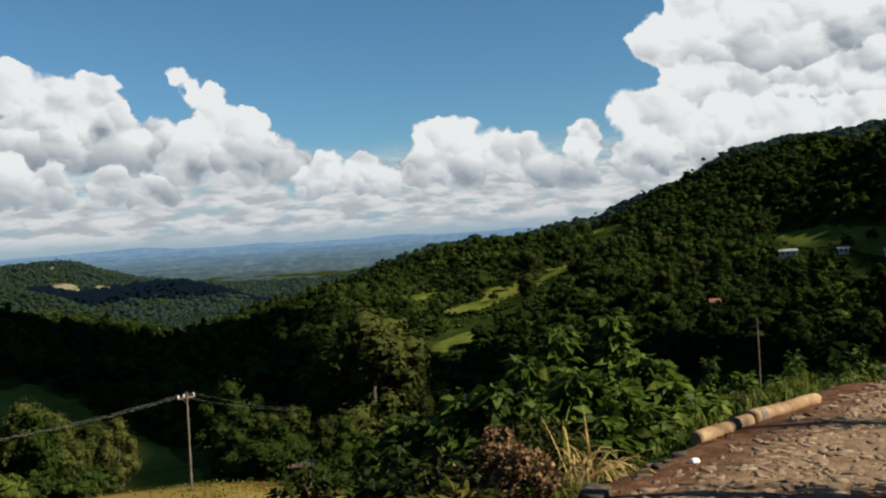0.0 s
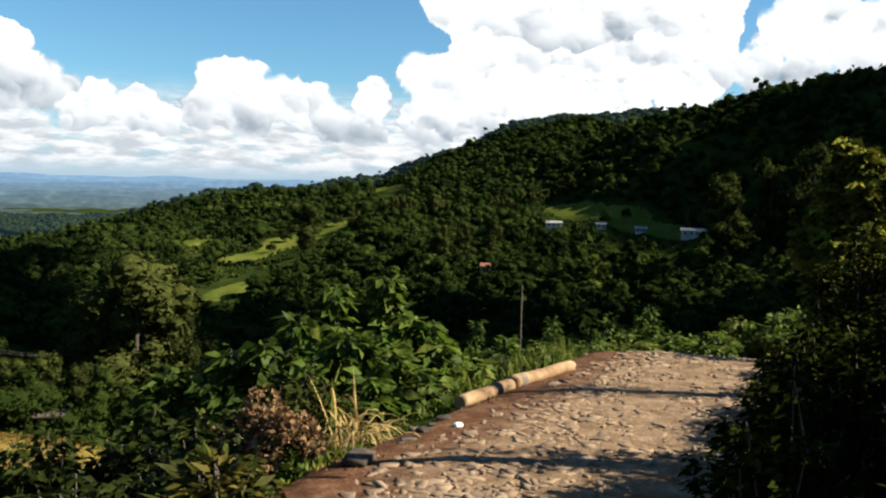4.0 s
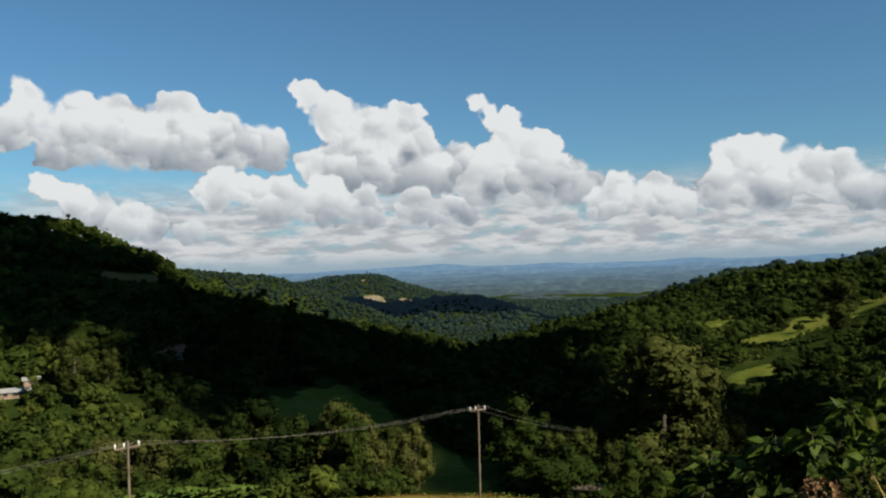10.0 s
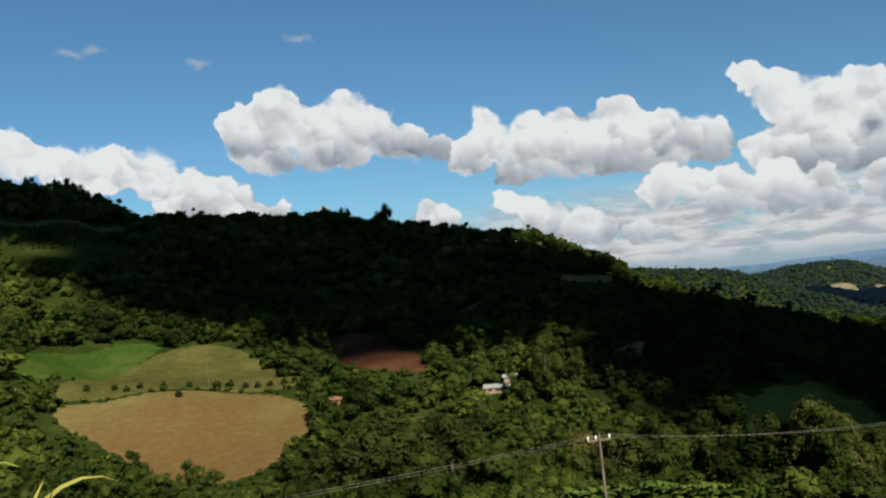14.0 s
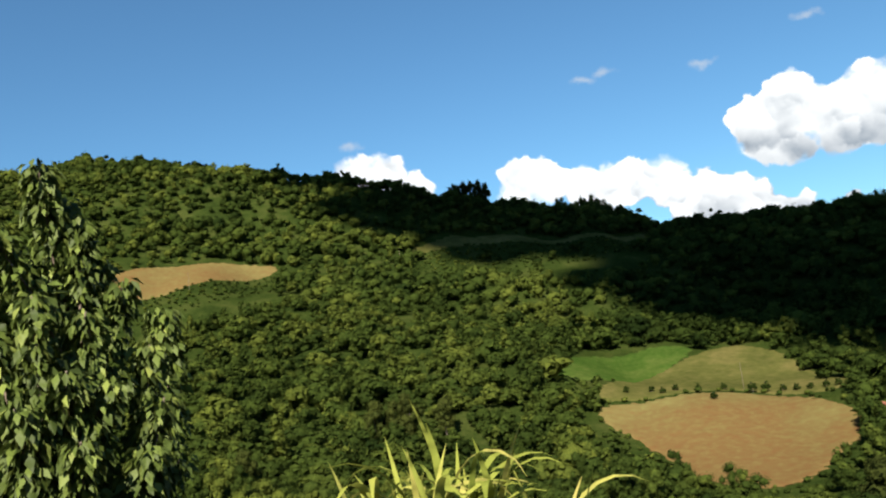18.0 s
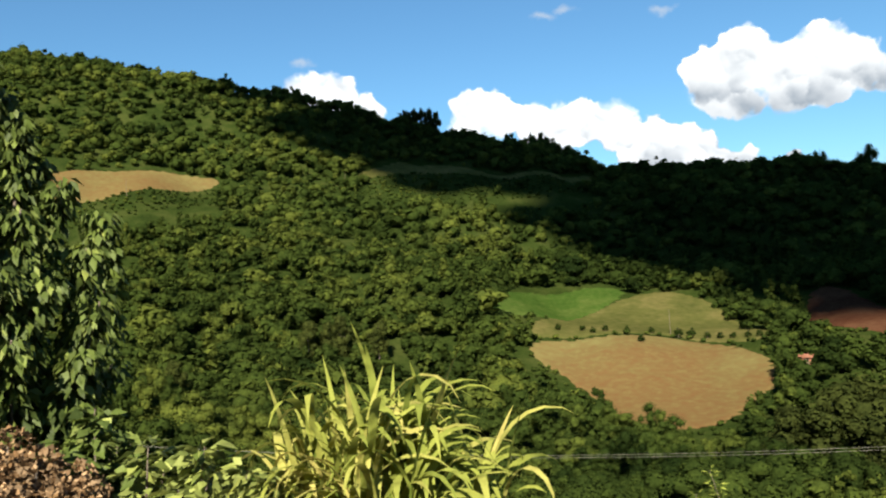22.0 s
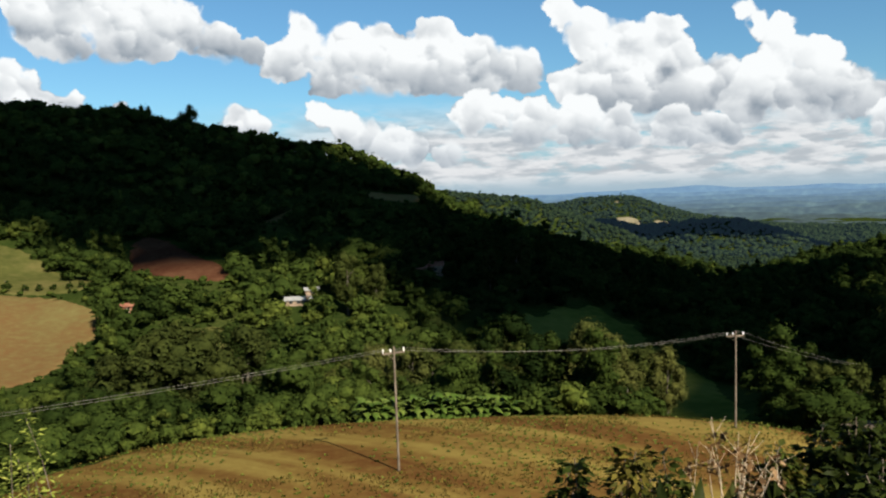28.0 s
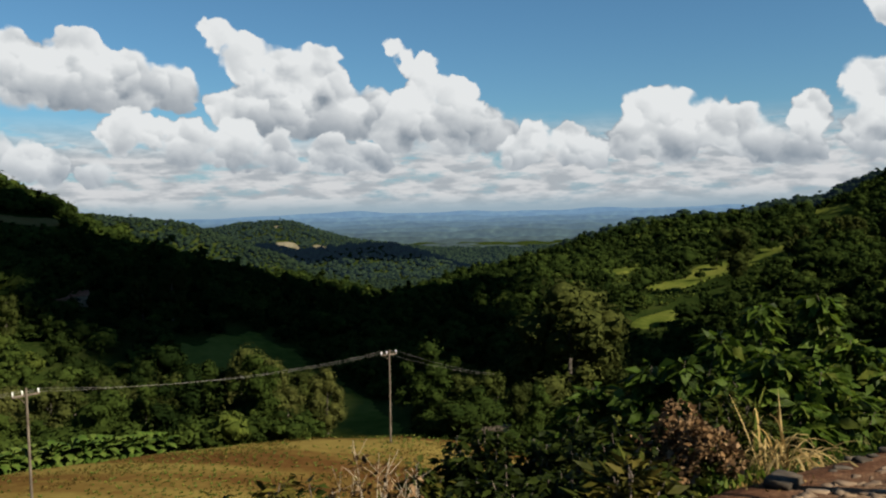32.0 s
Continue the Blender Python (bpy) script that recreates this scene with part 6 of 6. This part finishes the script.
for k, (az, r, el, tone, wide) in enumerate([(5.2, 100, -4.7, 0.7, 1.3), (7.3, 104, -6.6, 0.55, 1.2), (3.2, 106, -8.2, 0.3, 1.2), (12.7, 96, -10.7, 0.6, 1.3), (10.4, 98, -10.6, 0.5, 1.3), (8.8, 94, -11.4, 0.35, 1.3), (1.0, 112, -9.6, 0.3, 1.2), (13.8, 92, -12.4, 0.3, 1.2),
                                             (21.9, 105, -10.1, 0.75, 1.1), (26.9, 108, -10.3, 0.6, 1.1), (32.0, 104, -9.5, 0.5, 1.1), (29.4, 106, -10.6, 0.45, 1.1), (24.4, 104, -11.3, 0.5, 1.2), (34.6, 104, -10.4, 0.5, 1.2),
                                             (36.4, 105, -11.2, 0.45, 1.2), (53.5, 140, -7.4, 0.4, 1.3), (56.4, 138, -7.8, 0.4, 1.3), (58.6, 140, -9.0, 0.35, 1.3), (50.2, 150, -8.0, 0.3, 1.2), (43.4, 225, -3.4, 0.5, 1.1), (41.4, 230, -4.2, 0.55, 1.1),
                                             (31.8, 250, -2.6, 0.3, 1.1), (33.6, 250, -3.6, 0.3, 1.1), (87.5, 240, -2.0, 0.6, 1.1), (88.6, 240, -2.4, 0.6, 1.1), (85.2, 242, -2.6, 0.6, 1.1), (89.9, 238, -2.2, 0.6, 1.1), (98.5, 190, -4.2, 0.45, 1.2), (100.2, 190, -4.6, 0.4, 1.2),
                                             (-14.5, 330, -2.4, 0.45, 1.1), (-16.2, 340, -2.1, 0.45, 1.1), (-18.0, 345, -1.7, 0.4, 1.1), (-5.4, 390, -1.2, 0.4, 1.5), (-36.0, 300, 2.3, 0.4, 1.2), (-38.5, 300, 3.2, 0.4, 1.2), (-33.5, 310, 1.5, 0.4, 1.2)]):
    tree_thing("gum", az, r, el, GUMTREE, 300 + k, tone, wide, name="gum_tree")
GT = np.random.RandomState(19)
for k in range(58):
    az, r = GT.uniform(23.5, 47), GT.uniform(90, 150)
    p = standing(az, r)
    h = GT.uniform(6.5, 11)
    tree_thing("gum", az, r, math.degrees(math.atan2(p.z + h - EYE, r)), GUMTREE, 700 + k, GT.uniform(0.3, 0.85), GT.uniform(1.0, 1.35), name="gum_tree")
for k in range(34):
    t = k / 33
    az, r = -8.5 - 18 * t + GT.normal(0, 0.25), 440 + 75 * t + GT.normal(0, 5)
    p = standing(az, r)
    tree_thing("gum", az, r, math.degrees(math.atan2(p.z + GT.uniform(9, 14) - EYE, r)), "slim tree in a tall row along the spur", 820 + k, GT.uniform(0.45, 0.75), GT.uniform(0.9, 1.2), name="gum_tree", group="row of tall trees")
for k, (az, r, h) in enumerate([(-2.2, 440, 9), (-4.2, 452, 8), (-6.5, 480, 10), (-3.2, 420, 7), (-0.8, 418, 8), (-5.4, 470, 6), (-7.6, 490, 9), (-1.6, 425, 6), (1.2, 520, 9), (-25.6, 425, 8), (-27.0, 428, 7), (-30.4, 395, 8)]):
    p = standing(az, r)
    tree_thing("round", az, r, math.degrees(math.atan2(p.z + h - EYE, r)), "dark hedgerow tree in the meadow", 760 + k, 0.3, 0.9, name="meadow_tree", group="meadow trees")
for k, (az, r, el, tone) in enumerate([(37.8, 535, 1.45, 0.4), (37.0, 540, 0.75, 0.4), (53.3, 615, 7.0, 0.3), (57.4, 625, 7.0, 0.3), (55.9, 620, 6.9, 0.3), (73.2, 638, 9.7, 0.3), (74.0, 638, 9.8, 0.3), (72.4, 638, 9.3, 0.3), (75.4, 640, 9.9, 0.3)]):
    tree_thing("round", az, r, el, "lone dark tree on the skyline", 400 + k, tone, 0.6, name="skyline_tree")
for k in range(9):
    tree_thing("gum", 80.4 + 0.3 * k, 640 + 4 * (k % 3), 11.35 + 0.2 * (k % 2), "slim dark tree in a stand on the ridge", 430 + k, 0.2, 0.7, name="skyline_tree")
for k, (az, dr) in enumerate([(73.0, 0), (71.4, 2), (70.7, -2), (69.9, 1), (68.5, 0), (66.9, 3), (65.2, 0), (64.4, 1), (63.4, 0), (62.6, -4), (61.8, -6), (60.9, -8), (60.2, -10)]):
    tree_thing("round", az, 280 + dr, -4.05 - 0.06 * k * (k > 7), "small round orchard tree in a row by the field", 450 + k, 0.3, 0.85, 3.0, "orchard_tree", "orchard row")
tree_thing("round", 70.7, 226, -7.9, "small dark bush in the stubble field", 470, 0.2, 0.9, 3.0, "field_bush", "")
tree_thing("round", 67.6, 268, -4.7, "small dark bush at the field's edge", 471, 0.2, 0.9, 3.0, "field_bush", "")


# ---------------------------------------------------------------- banana plants and crops
def banana(az, r, h, seed):
    g = np.random.RandomState(seed)
    p = standing(az, r)
    ob = thing("banana_plant", Matrix.Translation(p), "banana plant with broad green leaves by the field", "banana plant", "banana plants")
    bm = bmesh.new()
    tube(bm, (0, 0, -0.2), (0, 0, h * 0.45), 0.12, 0.08, 8)
    part("stalk", bm, M_GREEN, ob)
    for k in range(11):
        a = k * 2.4 + g.uniform(-0.3, 0.3)
        d = Vector((math.cos(a), math.sin(a), 0))
        side = Vector((-d.y, d.x, 0))
        bm = bmesh.new()
        rows = []
        L, low = h * g.uniform(0.5, 0.75), h * (0.08 + 0.42 * k / 10)
        rise = 0.3 + 1.0 * k / 10
        for i in range(6):
            t = i / 5
            c = Vector((0, 0, low)) + d * L * (0.1 + 0.8 * t) * (0.55 + 0.45 * t) + Vector((0, 0, L * (rise * t - (0.75 + 0.1 * rise) * t * t)))
            w = 0.34 * math.sin(math.pi * min(0.12 + t * 0.86, 0.97))
            rows.append([bm.verts.new(c - side * w - Vector((0, 0, w * 0.25))), bm.verts.new(c), bm.verts.new(c + side * w - Vector((0, 0, w * 0.25)))])
        for u, v in zip(rows, rows[1:]):
            for i in range(2):
                bm.faces.new((u[i], u[i + 1], v[i + 1], v[i])).smooth = True
        part("leaf", bm, M_BANANA, ob)
    return ob


M_BANANA = surface("banana leaf", (0.01848, 0.03696, 0.00588), (0.04368, 0.0714, 0.01092), (0.0966, 0.1176, 0.0252), 1.5, 0.5, 0.7, 0.3, 0.02, 0.05)
GB = np.random.RandomState(2)
for k in range(48):
    banana(32.4 + 10.4 * k / 47 + GB.uniform(-0.2, 0.2), 75.8 + GB.uniform(0, 3) - 1.4 * (k > 36), GB.uniform(2.1, 3.1), 500 + k)


M_FIELDGRASS = foliage("golden grass", (0.068, 0.0454, 0.0121), (0.125, 0.0907, 0.0227), (0.181, 0.144, 0.0416), 0.45)


def crops():
    """Low leafy crop plants in rows over the near field, and tufts of grass at its rim."""
    g = np.random.RandomState(8)
    row, k = np.meshgrid(np.arange(62), np.arange(150))
    n, s = 30 + row.ravel() * 0.8 + g.normal(0, 0.10, row.size), -42 + k.ravel() * 0.66 + g.normal(0, 0.16, row.size)
    x, y = plan(s, n)
    w = inside(x, y, CLEAR[0]) & (g.uniform(0, 1, len(x)) > 0.45 - 0.5 * waves(x, y, 22, 45))
    x, y = x[w], y[w]
    z, m = land(x, y) + 0.2, 5
    a = g.uniform(0, 6.28, (len(x), m))
    P = np.stack([x[:, None] + 0.04 * np.cos(a), y[:, None] + 0.04 * np.sin(a), np.repeat(z[:, None], m, 1)], -1).reshape(-1, 3)
    W = np.stack([np.cos(a), np.sin(a), g.uniform(0.3, 1.5, a.shape)], -1).reshape(-1, 3)
    T = np.repeat(0.82 + 0.2 * g.normal(0, 1, len(x)), m)
    me = leaf_mesh("crop_plants", P, W, 0.21, 0.13, T, M_SHRUB, g)
    tagged(new("crop_plants", me), "low green crop plants in rows on reddish soil", "crops", kind="stuff")
    n = 60000
    s, q = g.uniform(-45, 60, n), g.uniform(30, 82, n)
    x, y = s * ALONG[0] + q * ACROSS[0], s * ALONG[1] + q * ACROSS[1]
    w = inside(x, y, CLEAR[0])
    x, y = x[w], y[w]
    u, v = x * 0.669 + y * 0.743, -0.743 * x + 0.669 * y
    w = waves(u * 0.12, v, 9, 44) + 0.5 * waves(x, y, 7, 46) > 0.1
    x, y = x[w], y[w]
    z = land(x, y) + 0.19
    n = len(x)
    p = np.stack([x, y, z], 1)
    me = leaf_mesh("dry_grass", p, np.stack([g.normal(0, 0.4, n), g.normal(0, 0.4, n), np.ones(n)], 1), 0.2, 0.1, 0.35 + 0.25 * g.normal(0, 1, n), M_FIELDGRASS, g)
    tagged(new("dry_grass", me), "dry golden grass between the crops", "grass", kind="stuff")


crops()


# ---------------------------------------------------------------- farm buildings
def house(place, w, d, h, turn, roof, wall, label, category="house", ridge=0.28, name="house", windows=2, door=True):
    """A gabled house with eaves, door and windows; w along the ridge."""
    ob = thing(name, Matrix.Translation(place) @ pose(0, 0, 0, 0, 0, turn), label, category, "farm buildings")
    t = 0.2
    for nm, size, at_ in (("wall", (w, t, h + 1.5), (0, -d / 2 + t / 2, h / 2 - 0.75)), ("wall", (w, t, h + 1.5), (0, d / 2 - t / 2, h / 2 - 0.75)), ("wall", (t, d - 2 * t, h + 1.5), (-w / 2 + t / 2, 0, h / 2 - 0.75)), ("wall", (t, d - 2 * t, h + 1.5), (w / 2 - t / 2, 0, h / 2 - 0.75))):
        bm = bmesh.new()
        box(bm, size, pose(*at_))
        part(nm, bm, wall, ob)
    rise = d * ridge
    for sgn in (-1, 1):
        bm = bmesh.new()
        e, k = 0.45, 0.10
        y0, z0 = sgn * (d / 2 + e), h - e * 2 * ridge
        pts = [(-w / 2 - e, y0, z0), (w / 2 + e, y0, z0), (w / 2 + e, 0, h + rise), (-w / 2 - e, 0, h + rise)]
        lo = [bm.verts.new(p) for p in pts]
        hi = [bm.verts.new((x, y, z + k)) for x, y, z in pts]
        bm.faces.new(lo)
        bm.faces.new(hi[::-1])
        for i in range(4):
            bm.faces.new((lo[i], lo[(i + 1) % 4], hi[(i + 1) % 4], hi[i]))
        bmesh.ops.recalc_face_normals(bm, faces=bm.faces[:])
        part("roof", bm, roof, ob)
    for sgn in (-1, 1):
        bm = bmesh.new()
        a = [bm.verts.new((sgn * (w / 2 - 0.02 - q), y, z)) for q in (0, t) for y, z in ((-d / 2, h), (d / 2, h), (0, h + rise - 0.02))]
        bm.faces.new(a[:3])
        bm.faces.new(a[3:][::-1])
        for i in range(3):
            bm.faces.new((a[i], a[(i + 1) % 3], a[3 + (i + 1) % 3], a[3 + i]))
        bmesh.ops.recalc_face_normals(bm, faces=bm.faces[:])
        part("gable", bm, wall, ob)
    for i in range(windows):
        x = -w / 2 + w * (i + 0.7) / (windows + 0.4)
        bm = bmesh.new()
        box(bm, (1.0, 0.06, 0.9), pose(x, -d / 2 - 0.01, h * 0.55))
        win = part("window", bm, M_DARK, ob)
        bm = bmesh.new()
        box(bm, (1.2, 0.10, 0.08), pose(x, -d / 2 - 0.03, h * 0.55 - 0.5))
        part("sill", bm, wall, win)
    if door:
        bm = bmesh.new()
        box(bm, (0.9, 0.06, 2.0), pose(w / 2 - 1.2, -d / 2 - 0.01, 1.0))
        part("door", bm, M_TIMBER, ob)
    return ob


house(standing(46.7, 236), 7.0, 4.0, 1.2, 46.7, M_METAL, M_TIMBER, "long shed with a pale sheet-metal roof among trees", "shed", 0.18, "shed", 3)
house(standing(45.8, 243), 3.6, 3.0, 1.3, 50, M_METAL, M_TIMBER, "small shed with a pale sheet-metal roof", "shed", 0.18, "shed", 1)
house(standing(38.7, 256), 7.0, 6.0, 2.8, 30, M_TILE, M_TIMBER, "farmhouse with a clay-tiled roof in the trees")
house(standing(37.4, 262), 5.0, 4.5, 2.8, 40, M_TILE, M_TIMBER, "small timber outbuilding beside the farmhouse", "outbuilding", 0.25, "outbuilding", 1)
house(standing(-31.6, 366), 13.0, 6.0, 2.6, -31, M_METAL, M_WALL, "long white farm building in the meadow", "farm building", 0.15, "farm_building", 5)
house(standing(-28.0, 402), 5.0, 4.5, 2.2, -28, M_METAL, M_WALL, "white farm building with a pale roof", "farm building", 0.15, "farm_building", 3)
house(standing(-25.4, 420), 4.5, 4.0, 2.1, -25, M_METAL, M_WALL, "white farm building with a pale roof", "farm building", 0.15, "farm_building", 2)
house(standing(-22.2, 424), 8.0, 5.5, 2.6, -15, M_METAL, M_WALL, "white farm building at the meadow's edge", "farm building", 0.15, "farm_building", 3)
house(standing(-17.7, 322), 3.6, 3.4, 2.6, -10, M_TILE, M_WALL, "small house with a red tiled roof deep in the trees")
house(standing(10.3, 90), 2.2, 1.8, 1.6, 0, M_ROCK, M_TIMBER, "small shed roof below the gum trees", "shed", 0.15, "shed", 0, False)
house(standing(57.6, 240), 2.8, 2.4, 1.9, 60, M_TILE, M_TILE, "small red-roofed shed by the stubble field", "shed", 0.25, "shed", 1)
